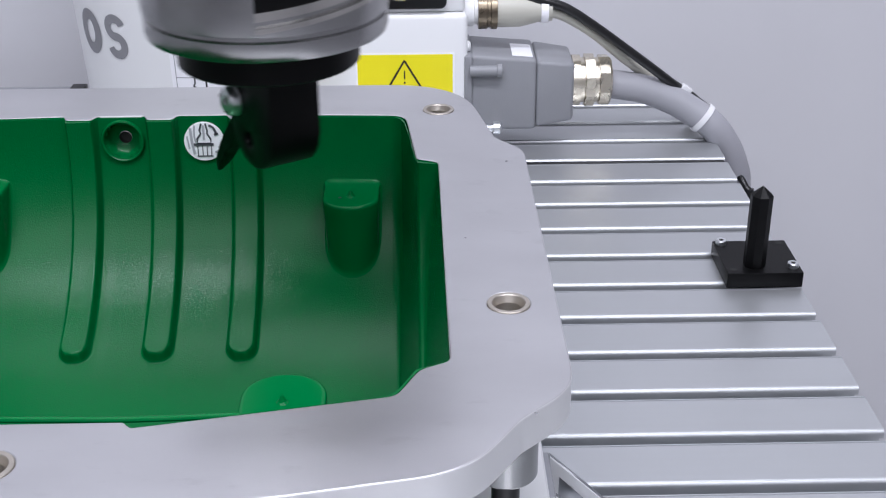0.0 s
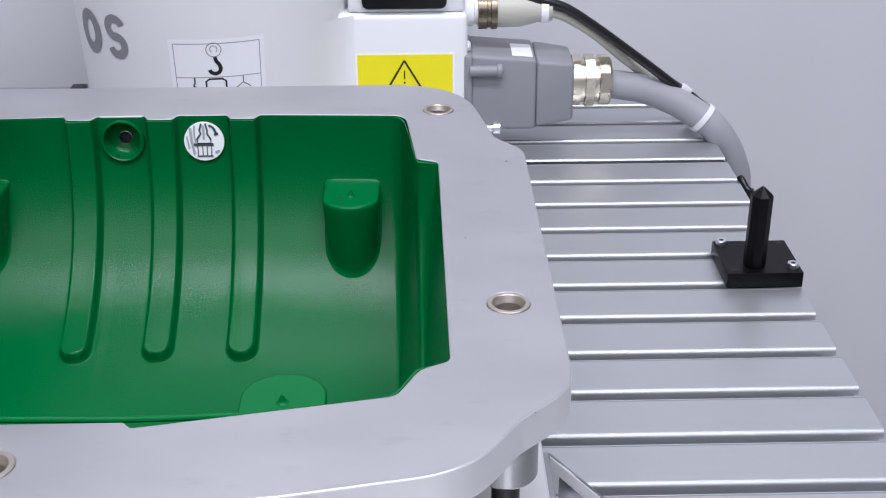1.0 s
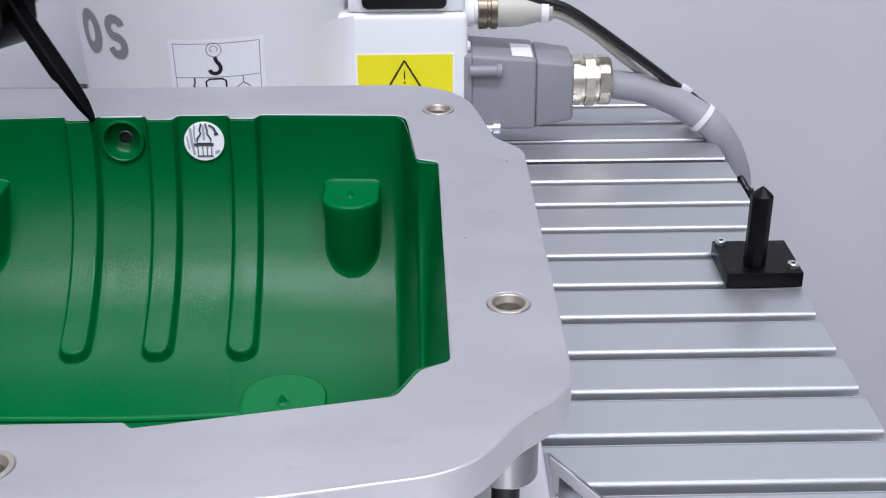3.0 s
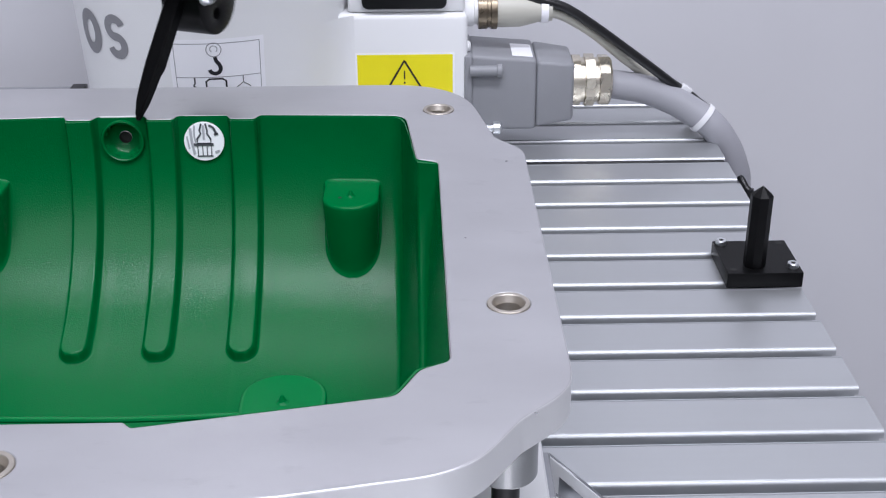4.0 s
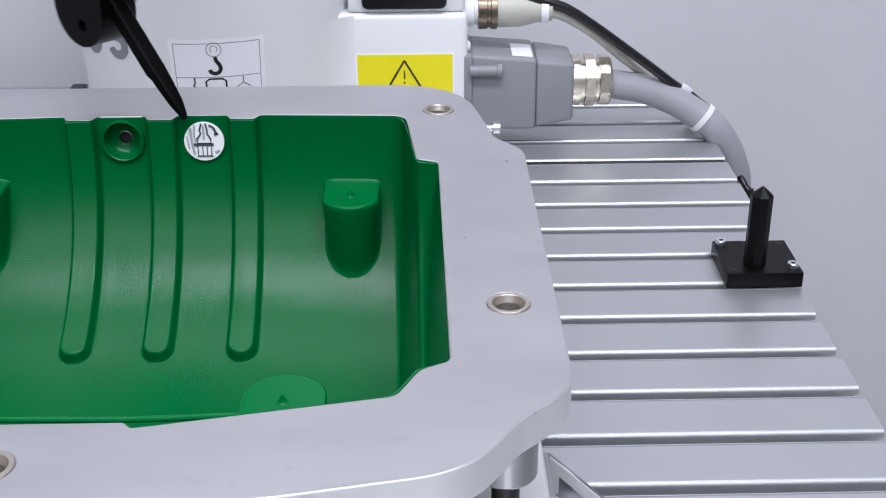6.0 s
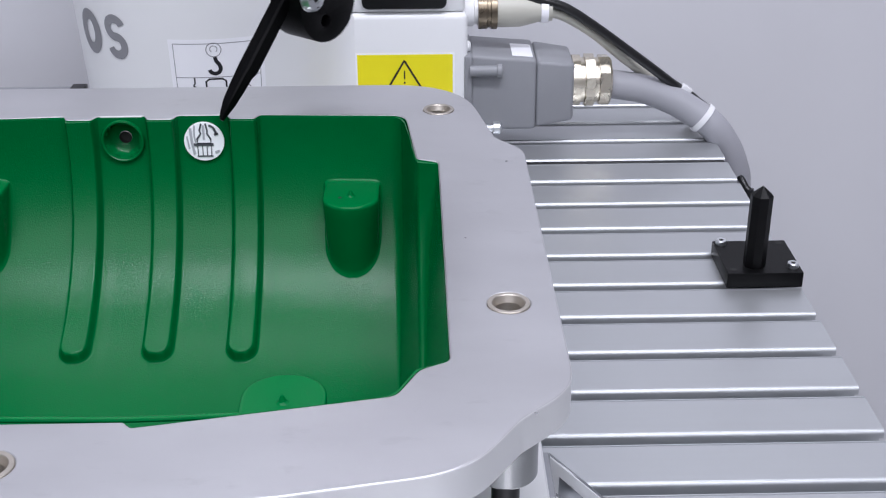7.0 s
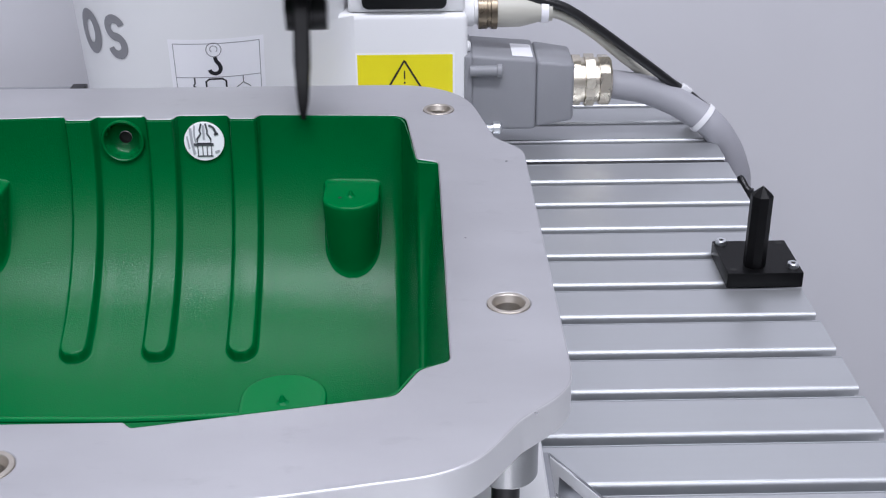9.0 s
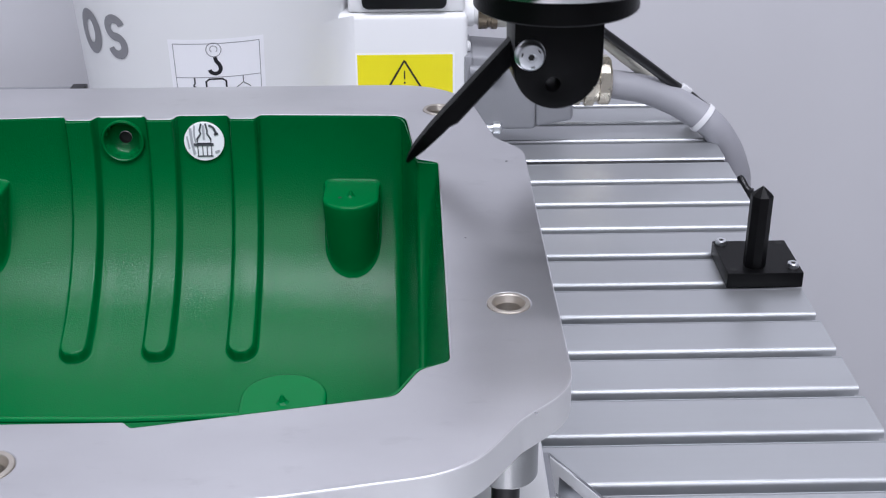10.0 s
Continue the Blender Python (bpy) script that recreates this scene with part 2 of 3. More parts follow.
def opening(inset=0.0, pocket=False):
    """The opening of the frame as rounded corners; its lower part has a pocket behind the shell's hole."""
    half = [(0.1350, 0.2048, 0.011), (0.1412, 0.1385, 0.004), (0.1526, 0.1340, 0.004), (0.1536, -0.0655, 0.005), (0.1418, -0.0715, 0.010), (0.133, -0.0895, 0.007), (0.0393, -0.1075, 0.002), (0.0362, -0.1038, 0.002)]
    half = [(x - inset, y - inset * (1 if y > 0 else -1), r) for x, y, r in half]
    out = [(XC + x, y, r) for x, y, r in half] + [(XC - x, y, r) for x, y, r in reversed(half)]
    for c in RIBS:
        out += [(c + dx, y - inset, 0.002) for dx, y in ((-0.0098, 0.2087), (-0.0068, 0.2028), (0.0068, 0.2028), (0.0098, 0.2087))]
        if pocket and c == RIBS[0]:
            out += [(x, y, 0) for x, y in ((-0.0162, 0.2087), (-0.0162, 0.2250), (0.0084, 0.2250), (0.0084, 0.2087))]
    return out


def plate():
    t = thing("fixture_frame", "thick milled aluminium frame plate with rounded corners and steel bushes", "fixture", pose(0, 0, 0))
    half = [(0.168, 0.2585, 0.055), (0.1845, 0.168, 0.02), (0.199, 0.150, 0.022), (0.1998, -0.085, 0.032), (0.178, -0.106, 0.02), (0.158, -0.1365, 0.05), (0.09, -0.1495, 0.1)]
    outer = [(XC + x, y, r) for x, y, r in half] + [(XC - x, y, r) for x, y, r in reversed(half)]
    inner = opening()
    bushes = ((0.1797, 0.2137), (0.2047, -0.0207), (XC - 0.0044, -0.1291), (2 * XC - 0.1797, 0.2137), (2 * XC - 0.2047, -0.0207))
    holes = [circle(x, y, 0.0091) for x, y in bushes]
    flat = lambda x, y: fx(x, y)[:2]
    bm = slab(rounded(outer, 10), TOP - 0.0018, TOP, [rounded(inner, 4)] + holes, chamfer=0.0006, at3=flat)
    slab(rounded(outer, 10), TOP - PLATE_T, TOP - 0.0018, [rounded(opening(0.0, True), 4)] + holes, at3=flat, bm=bm)
    body = part("frame_plate", bm, M_PLATE, t, smooth=0)
    body.data.materials.append(M_EDGE)
    body.data.set_sharp_from_angle(angle=radians(28))
    for f in body.data.polygons:
        f.material_index = 1 if abs(f.normal.z) < 0.5 else 0
        f.use_smooth = abs(f.normal.z) < 0.2
    for x, y, r in ((0.2090, -0.1022, 0.0007), (0.2140, 0.1335, 0.0008), (0.1890, 0.0420, 0.0005)):
        part("nick", lathe([(r, 0.0), (r * 0.6, 0.00015), (0, 0.0002)], 9), M_EDGEDARK, t, "small dark nick", pose(*fx(x, y)))
    for x, y in bushes:
        X, Y, Z = fx(x, y)
        bm = lathe([(0.0083, -0.013), (0.0083, 0.0001), (0.0081, 0.0003), (0.0066, 0.0003), (0.0063, 0.0000), (0.0054, -0.0022), (0.0052, -0.0026), (0.0052, -0.013), (0.0083, -0.013)], 40)
        part("guide_bush", bm, M_BUSH, t, "turned steel guide bush", pose(X, Y, Z), 18)
    return t


plate()


def smooth01(v):
    v = max(0.0, min(1.0, v))
    return v * v * (3 - 2 * v)


ZR, DEPTH = 0.1092, 0.128        # rim height and depth of the shell, at datum size


def along(points, d):
    """A value between (distance, value) points, eased at each."""
    for (d0, v0), (d1, v1) in zip(points, points[1:]):
        if d <= d1:
            return v0 + (v1 - v0) * max(0.0, d - d0) / (d1 - d0)
    return points[-1][1]


BACK_RIM = ((0.0, 0.2078), (0.05, 0.2078), (0.128, 0.2036), (0.1320, 0.2005), (0.1345, 0.193), (0.1372, 0.173), (0.1403, 0.140), (0.1420, 0.1345), (0.1530, 0.1325))
FRONT_RIM = ((0.0, -0.1030), (0.0362, -0.1030), (0.0395, -0.1060), (0.108, -0.0940), (0.131, -0.0880), (0.1345, -0.0830), (0.1405, -0.0705), (0.1530, -0.0645))


def section(x):
    """Centre, half width and depth of the shell's hollow at x."""
    d = abs(x - XC)
    back, front = along(BACK_RIM, d), along(FRONT_RIM, d)
    b = along(((0.0, DEPTH), (0.1302, DEPTH), (0.1310, DEPTH - 0.004), (0.1402, 0.092), (0.1424, 0.088), (0.1600, 0.088)), d)
    e = max(0.0, min(1.0, (d - 0.1424) / 0.0110)) ** 2.4
    return (back + front) / 2, (back - front) / 2, b * (1 - 0.97 * e)


def hollow(x, th):
    """A point of the hollow: th runs from the back rim (0) over the floor to the front rim (pi)."""
    yc, a, b = section(x)
    c, s = math.cos(th), math.sin(th)
    y, z = yc + a * c, ZR - b * (s ** 0.86 if s > 0 else 0)
    n = Vector((0, -c / a, s / b)).normalized()
    lift = 0.0
    for r in RIBS:
        w = abs(x - r)
        # ribs run down the back wall and end round
        end = 1.070 - th
        if end < 0.05:
            w = math.hypot(w, (0.05 - end) * 0.14)
        if w < 0.0115:
            lift = max(lift, 1 - smooth01((w - 0.0066) / 0.0026))
    lift *= 0.0072
    return Vector((x, y + n.y * lift, z + n.z * lift))


HOLE = Vector(fx(-0.0040, 0.2056, 0.0955))


def green_shell():
    t = thing("green_shell", "glossy green moulded plastic half shell with ribs and bosses", "plastic shell", pose(0, 0, 0))
    xs = []
    x = XC - 0.1537
    while x < XC + 0.1537:
        xs.append(x)
        near = min(abs(abs(x - r) - 0.008) for r in RIBS) < 0.004 or abs(x - XC) > 0.128
        x += 0.0006 if near else 0.002
    xs.append(XC + 0.1537)
    ths = sorted({round(math.pi * k / 170, 5) for k in range(171)} | {round(0.95 + 0.004 * k, 5) for k in range(56)})
    bm = bmesh.new()
    grid = []
    for x in xs:
        row = [hollow(x, th) for th in ths]
        row = [row[0] + Vector((0, 0.003, 0))] + row + [row[-1] - Vector((0, 0.003, 0))]
        grid.append([bm.verts.new(fx(*p)) for p in row])
    for i in range(len(xs) - 1):
        for j in range(len(ths) + 1):
            q = (grid[i][j], grid[i][j + 1], grid[i + 1][j + 1], grid[i + 1][j])
            mid = sum((v.co for v in q), Vector()) / 4
            if mid.y > HOLE.y - 0.02 and math.hypot(mid.x - HOLE.x, mid.z - HOLE.z) < 0.0094:
                continue
            bm.faces.new(q)
    part("shell", bm, M_GREEN, t, smooth=60)
    # the rim that lines the frame's opening
    loop = rounded(opening(0.0002), 4)
    bm = bmesh.new()
    rings = [[bm.verts.new(fx(v.x, v.y, z)) for v in loop] for z in (0.1097, 0.0938)]
    for k in range(len(loop)):
        a, b = rings[0][k - 1].co, rings[0][k].co
        if min(a.x, b.x) < HOLE.x + 0.0110 and max(a.x, b.x) > HOLE.x - 0.0110 and a.y > 0.1:
            continue
        bm.faces.new((rings[0][k - 1], rings[0][k], rings[1][k], rings[1][k - 1]))
    part("rim", bm, M_GREEN, t, smooth=50)
    # bosses with flat tops on the walls, blended into them by a fillet
    def wall_y(x, z, sgn):
        yc, a, b = section(x)
        q = max(0.0, min(1.0, (ZR - z) / b)) ** (1 / 0.86)
        return yc + sgn * a * math.sqrt(1 - q * q)

    def boss(x, y, z, r, sgn, name="boss"):
        def side(q, w):
            """A point of the boss's wall under the outline point q, at height w."""
            k = (z - w) / 0.115
            return Vector((q[0] + (x - q[0]) * 0.24 * k, q[1] + sgn * 0.0212 * k, w))

        back = wall_y(x, z, sgn)
        front = [(x + r * math.cos(a), y - sgn * r * 0.95 * math.sin(a)) for a in [math.pi * k / 28 for k in range(29)]]
        flank = [(x + r, y + (back - y) * k / 10) for k in range(10, 0, -1)]
        outline = flank + front + [(2 * x - p, q) for p, q in reversed(flank)]
        f = 0.0030
        bm = bmesh.new()
        columns = []
        for i, q in enumerate(outline):
            p0, p1 = outline[max(i - 1, 0)], outline[min(i + 1, len(outline) - 1)]
            out = Vector((p1[1] - p0[1], p0[0] - p1[0])).normalized() * -1
            if out.dot(Vector((q[0] - x, q[1] - (y + sgn * 0.004)))) < 0:
                out.negate()
            # where this line of the boss's wall meets the shell
            w = z
            while w > ZR - DEPTH + 0.002:
                p = side(q, w)
                if sgn * (p.y - wall_y(p.x, w, sgn)) > -0.0001:
                    break
                w -= 0.0002
            meet = side(q, w)
            reach = min(f, max(0.0002, z - w))
            above = side(q, w + reach)
            far = Vector((meet.x + out.x * f, meet.y + out.y * f, 0))
            far.z = w - 0.0002
            drop = (far.y - wall_y(far.x, w, sgn)) * sgn
            if drop < 0:
                # sink the foot until it lies in the shell
                while drop < 0.0012 and far.z > ZR - DEPTH:
                    far.z -= 0.0003
                    drop = (far.y - wall_y(far.x, far.z, sgn)) * sgn
            else:
                far.y = wall_y(far.x, w, sgn) + sgn * 0.0003
            inner = Vector((q[0] - out.x * 0.0022, q[1] - out.y * 0.0022, z))
            edge = Vector((q[0], q[1], z))
            low = side(q, max(w + reach, z - 0.0022))
            line = [inner, inner * 0.42 + edge * 0.46 + low * 0.12, inner * 0.12 + edge * 0.46 + low * 0.42, low]
            line += [low.lerp(above, k / 6) for k in range(1, 7)]
            line += [above * (1 - k) ** 2 + meet * 2 * k * (1 - k) + far * k * k for k in (0.25, 0.5, 0.75, 1.0)]
            columns.append([bm.verts.new(fx(*p)) for p in line])
        for c, d in zip(columns, columns[1:]):
            for j in range(len(c) - 1):
                bm.faces.new((c[j], d[j], d[j + 1], c[j + 1]))
        # the flat top, and the fillet from it up the wall behind
        n = len(columns)
        for i in range(n // 2):
            c, d = columns[i][0], columns[i + 1][0]
            e, g = columns[n - 2 - i][0], columns[n - 1 - i][0]
            if d is not e:
                bm.faces.new((c, d, e, g))
            else:
                bm.faces.new((c, d, g))
        rows = []
        for k in range(13):
            px = x - r - 0.0006 + (2 * r + 0.0012) * k / 12
            wy = wall_y(px, z, sgn)
            up = z + f * math.sqrt(max(0.0, 1 - abs(k / 6 - 1) ** 5))
            low, mid, high = Vector((px, wy - sgn * f, z + 0.0001)), Vector((px, wy, z)), Vector((px, wall_y(px, up, sgn) + sgn * 0.0003, up))
            if k in (0, 12):
                low = Vector((px, wy + sgn * 0.0002, z - f * 0.5))
            rows.append([bm.verts.new(fx(*(low * (1 - u) ** 2 + mid * 2 * u * (1 - u) + high * u * u))) for u in (0, 0.25, 0.5, 0.75, 1)])
        for c, d in zip(rows, rows[1:]):
            for j in range(4):
                bm.faces.new((c[j], c[j + 1], d[j + 1], d[j]))
        part(name, bm, M_GREENTOP, t, smooth=60)
        bm = lathe([(0.0028, 0), (0.0016, 0.0010), (0.0006, 0.0034), (0, 0.0037)], 20)
        X, Y, Z = fx(x, y + (0.001 if sgn > 0 else -0.006), z)
        part("moulding_pip", bm, M_GREENTOP, t, at=pose(X, Y, Z - 0.0002), smooth=0)

    boss(0.1285, 0.1785, 0.0705, 0.0163, 1)
    boss(2 * XC - 0.1290 - 0.0092, 0.1780, 0.0730, 0.0155, 1)
    boss(0.1108, -0.0390, 0.0785, 0.0180, -1)
    part("pin_mark", lathe([(0.0010, 0), (0, 0.0001)], 12), M_DARK, t, at=pose(*fx(0.1225, 0.1775, 0.0706)))
    # raised lip along the front edge
    part("lip", tube([(0.0176, -0.1295, 0.1293), (0.0494, -0.1304, 0.1293), (0.0697, -0.1309, 0.1293), (0.0884, -0.1304, 0.1293), (0.1076, -0.1295, 0.1293)], 0.0011, 8), M_GREENTOP, t)
    # stepped hole in the back wall
    m = look(HOLE, HOLE - Vector((0, -1, 0.08)))
    bm = lathe([(0.0118, -0.0008), (0.0113, 0.0005), (0.0106, 0.0007), (0.0100, 0.0002), (0.0097, -0.0010), (0.0093, -0.0040), (0.0080, -0.0066), (0.0062, -0.0076), (0.0040, -0.0078), (0.0035, -0.0082)], 44)
    part("stepped_hole", bm, M_GREEN, t, at=m)
    part("threaded_insert", lathe([(0.0036, -0.0079), (0.0033, -0.0078), (0.0031, -0.0084), (0.0030, -0.0120)], 28), M_CAST, t, "small metal insert", m)
    # dark disc closes the bore and stands for its inner shade
    part("hole_core", lathe([(0.0032, -0.0110), (0, -0.0111)], 24), M_DARK, t, at=m)
    return t


green_shell()


def round_label():
    p0 = fx(0.0432, 0.2068, 0.0948)
    m = look(Vector(p0), Vector(p0) - Vector((0, -1, 0.10))) @ pose(0, 0, 0.0010)
    t = thing("round_label", "round white printed label on the green shell wall", "label", m)
    part("film", lathe([(0.0107, -0.0006), (0.0107, 0.0002), (0.0105, 0.0003), (0, 0.0003)], 48), M_LABEL, t)
    flat = lambda u, v, h: (u, v, 0.0005 + h)
    bm = stroke([(-0.0010, 0.0100), (-0.0022, 0.0060), (-0.0015, 0.0045), (-0.0036, 0.0015), (-0.0036, -0.0010), (0.0036, -0.0010), (0.0036, 0.0015), (0.0018, 0.0045), (0.0020, 0.0060), (0.0012, 0.0100)], 0.0009, flat)
    stroke([(-0.0055, -0.0016), (0.0050, -0.0016)], 0.0015, flat, bm)
    stroke([(0.0030, 0.0090), (0.0052, 0.0078), (0.0062, 0.0058), (0.0068, 0.0040)], 0.0012, flat, bm)
    stroke([(0.0055, 0.0038), (0.0078, 0.0044)], 0.0012, flat, bm)
    stroke([(-0.0040, -0.0080), (0.0046, -0.0080)], 0.0007, flat, bm)
    for x in (-0.0036, -0.0010, 0.0014, 0.0038):
        stroke([(x, -0.0024), (x * 0.95, -0.0080)], 0.0005, flat, bm)
    part("drawing", bm, M_SOFTINK, t, smooth=0)
    bm = stroke([(-0.0070, 0.0075), (-0.0066, 0.0010), (-0.0054, -0.0070)], 0.0014, flat)
    stroke([(-0.0048, 0.0090), (-0.0050, 0.0030), (-0.0044, -0.0005)], 0.0009, flat, bm)
    stroke([(-0.0090, 0.0030), (-0.0080, -0.0040)], 0.0008, flat, bm)
    stroke([(0.0056, -0.0060), (0.0080, -0.0050)], 0.0012, flat, bm)
    stroke([(0.0000, 0.0090), (0.0000, 0.0010)], 0.0012, flat, bm)
    part("faint_drawing", bm, M_FAINT, t, smooth=0)


round_label()


# ---- support posts under the frame ----
def profile_section(w):
    """The outline of a square slotted profile of width w."""
    sec, h = [], w / 2
    for q in range(4):
        a = math.pi / 2 * q
        c, n = math.cos(a), math.sin(a)
        for u, v in ((h, -0.004), (h - 0.006, -0.004), (h - 0.006, 0.004), (h, 0.004), (h, h - 0.001), (h - 0.001, h)):
            sec.append(Vector((u * c - v * n, u * n + v * c)))
    return sec


def supports():
    for x in (0.2005, -0.1260):
        t = thing("profile_beam", "square aluminium profile beam lying on the table", "beam", pose(x, 0.18, 0.02), "beams under the frame")
        part("profile", slab(profile_section(0.04), 0, 0.48, at=pose(0, 0, 0, 90, 0, 0)), M_EDGE, t, smooth=30)
        for y in (0.01, 0.085):
            p = thing("support_post", "short aluminium profile post carrying the frame plate", "post", pose(x, y, 0.04), "support posts")
            part("profile", slab(profile_section(0.03), 0.0, TOP - PLATE_T - 0.0402), M_EDGE, p, smooth=30)
    t = thing("support_stud", "black threaded stud with a polished round collar", "stud", pose(0.1970, -0.1225, 0.04))
    part("stud", lathe([(0, 0), (0.005, 0), (0.005, 0.066), (0, 0.066)], 24), M_RUBBER, t)
    part("collar", lathe([(0, 0.0595), (0.0105, 0.0595), (0.0110, 0.0602), (0.0110, TOP - PLATE_T - 0.0402), (0, TOP - PLATE_T - 0.0402)], 40), M_CAST, t, "polished collar")


supports()


def gusset():
    t = thing("corner_bracket", "die-cast aluminium corner bracket between beam and table", "bracket", pose(0.2208, -0.0345, 0))
    w, h, d = 0.033, 0.0325, 0.033
    part("foot", box(d, w, 0.0035, 0.0008, pose(d / 2, 0, 0.00175)), M_BRACKET, t)
    part("upright", box(0.0035, w, h - 0.0037, 0.0008, pose(0.00175, 0, 0.0036 + (h - 0.0037) / 2)), M_BRACKET, t)
    for y in (-w / 2 + 0.002, w / 2 - 0.002):
        tri = [Vector((0.0036, 0.0036)), Vector((d, 0.0036)), Vector((0.0036, h))]
        rib = part("rib", slab(tri, -0.0012, 0.0012, at=pose(0, y, 0, 90, 0, 0)), M_BRACKET, t)
        hole = [Vector((0.0080, 0.0068)), Vector((0.0225, 0.0068)), Vector((0.0080, 0.0220))]
        part("rib_edge", slab(tri, 0.0012, 0.0026, [hole], at=pose(0, y, 0, 90, 0, 0)), M_EDGE, rib)
    socket_screw("screw", 0.0060, 0.006, t, pose(0.020, 0, 0.0035))


gusset()


# ---- pointer on the table ----
def pointer():
    t = thing("calibration_pin", "black plastic pointed pin on a square screwed base", "pin", pose(0.3775, 0.2150, 0))
    part("base", box(0.0465, 0.0455, 0.0100, 0.0006, pose(0, 0, 0.005)), M_BLACK, t, "square black base plate")
    bm = lathe([(0.0068, 0), (0.0068, 0.0475), (0.0, 0.0535)], 8, pose(0, 0, 0, 0, 0, 22.5))
    part("pin", bm, M_BLACK, t, at=pose(-0.0045, -0.011, 0.0095), smooth=20)
    for x, y in ((0.0185, -0.0145), (-0.0185, 0.0185)):
        socket_screw("screw", 0.0034, 0.0030, t, pose(x, y, 0.010))
    # flat dark discs stand in for the shade inside two screw holes
    for x, y in ((-0.0185, -0.0175), (0.0185, 0.0185)):
        part("screw_hole", lathe([(0.0022, 0), (0, 0.0)], 16, pose(x, y, 0.0102)), M_DARK, t)


pointer()

# ---- robot base, connectors and cables ----
CX, CY, CR = 0.0150, 0.4600, 0.1000


def on_column(u, v, h):
    """Places print on the column: u round it, v up."""
    r = column_radius(v)
    a = u / CR
    return (CX + (r + h + 0.0002) * math.sin(a), CY - (r + h + 0.0002) * math.cos(a), v)


def column_radius(z):
    return 0.0985 + 0.055 * max(0.0, z - 0.03)


def robot():
    t = thing("robot", "white painted robot base with a round column and connector block", "robot", pose(0, 0, 0))
    bm = lathe([(0.115, 0), (0.115, 0.012), (0.112, 0.014)] + [(column_radius(z), z) for z in (0.016, 0.03, 0.06, 0.1, 0.15, 0.2, 0.25, 0.28)] + [(0.109, 0.292), (0.0, 0.294)], 96, pose(CX, CY, 0))
    part("column", bm, M_ROBOT, t)
    part("connector_block", box(0.098, 0.075, 0.1085, 0.005, pose(0.156, 0.4575, 0.05425), 4), M_ROBOT, t)
    part("upper_block", box(0.086, 0.072, 0.075, 0.003, pose(0.1600, 0.4585, 0.1461), 3), M_ROBOT, t)
    bm = slab(rounded([(-0.031, -0.012, 0.006), (0.031, -0.012, 0.006), (0.031, 0.012, 0.006), (-0.031, 0.012, 0.006)]), 0, 0.004, chamfer=0.001)
    part("socket_cover", bm, M_RUBBER, t, "black rubber socket cover", pose(0.1585, 0.4228, 0.1240, 90, 0, 0))
    part("base_flange", box(0.088, 0.06, 0.012, 0.002, pose(0.154, 0.45, 0.006)), M_ROBOT, t)
    # cast fillet between the column and the connector block
    bm = bmesh.new()
    rows = []
    for z in (0.0, 0.03, 0.06, 0.09, 0.1075):
        r, a = column_radius(z), radians(52)
        p = Vector((CX + r * math.sin(a), CY - r * math.cos(a), z))
        k = (0.4199 - p.y) / math.sin(a)
        q, e = Vector((p.x + k * math.cos(a), 0.4199, z)), Vector((0.1214, 0.4199, z))
        rows.append([bm.verts.new(p * (1 - u) ** 2 + q * 2 * u * (1 - u) + e * u * u) for u in [j / 10 for j in range(11)]])
    for c, d in zip(rows, rows[1:]):
        for j in range(10):
            bm.faces.new((c[j], c[j + 1], d[j + 1], d[j]))
    part("cast_fillet", bm, M_ROBOT, t, smooth=60)
    for z in (0.0800, 0.0660):
        part("panel_screw", lathe([(0.004, 0), (0.004, 0.002), (0.003, 0.003), (0, 0.003)], 20, pose(0.2045, 0.432, z, 0, 90, 0)), M_ROBOT, t)
    # grey mark on the column, drawn as plain shapes
    bm = stroke([(-0.0865 + 0.0088 * math.cos(2 * math.pi * k / 32), 0.1065 + 0.0125 * math.sin(2 * math.pi * k / 32)) for k in range(33)], 0.0080, on_column)
    for a0, a1, cy in ((20, 270, 0.1140), (-160, 90, 0.1010)):
        stroke(arc(-0.0585, cy, 0.0066, a0, a1), 0.0062, on_column, bm)
    part("column_mark", bm, M_GREYINK, t, "grey printed mark of plain shapes", smooth=0)


robot()


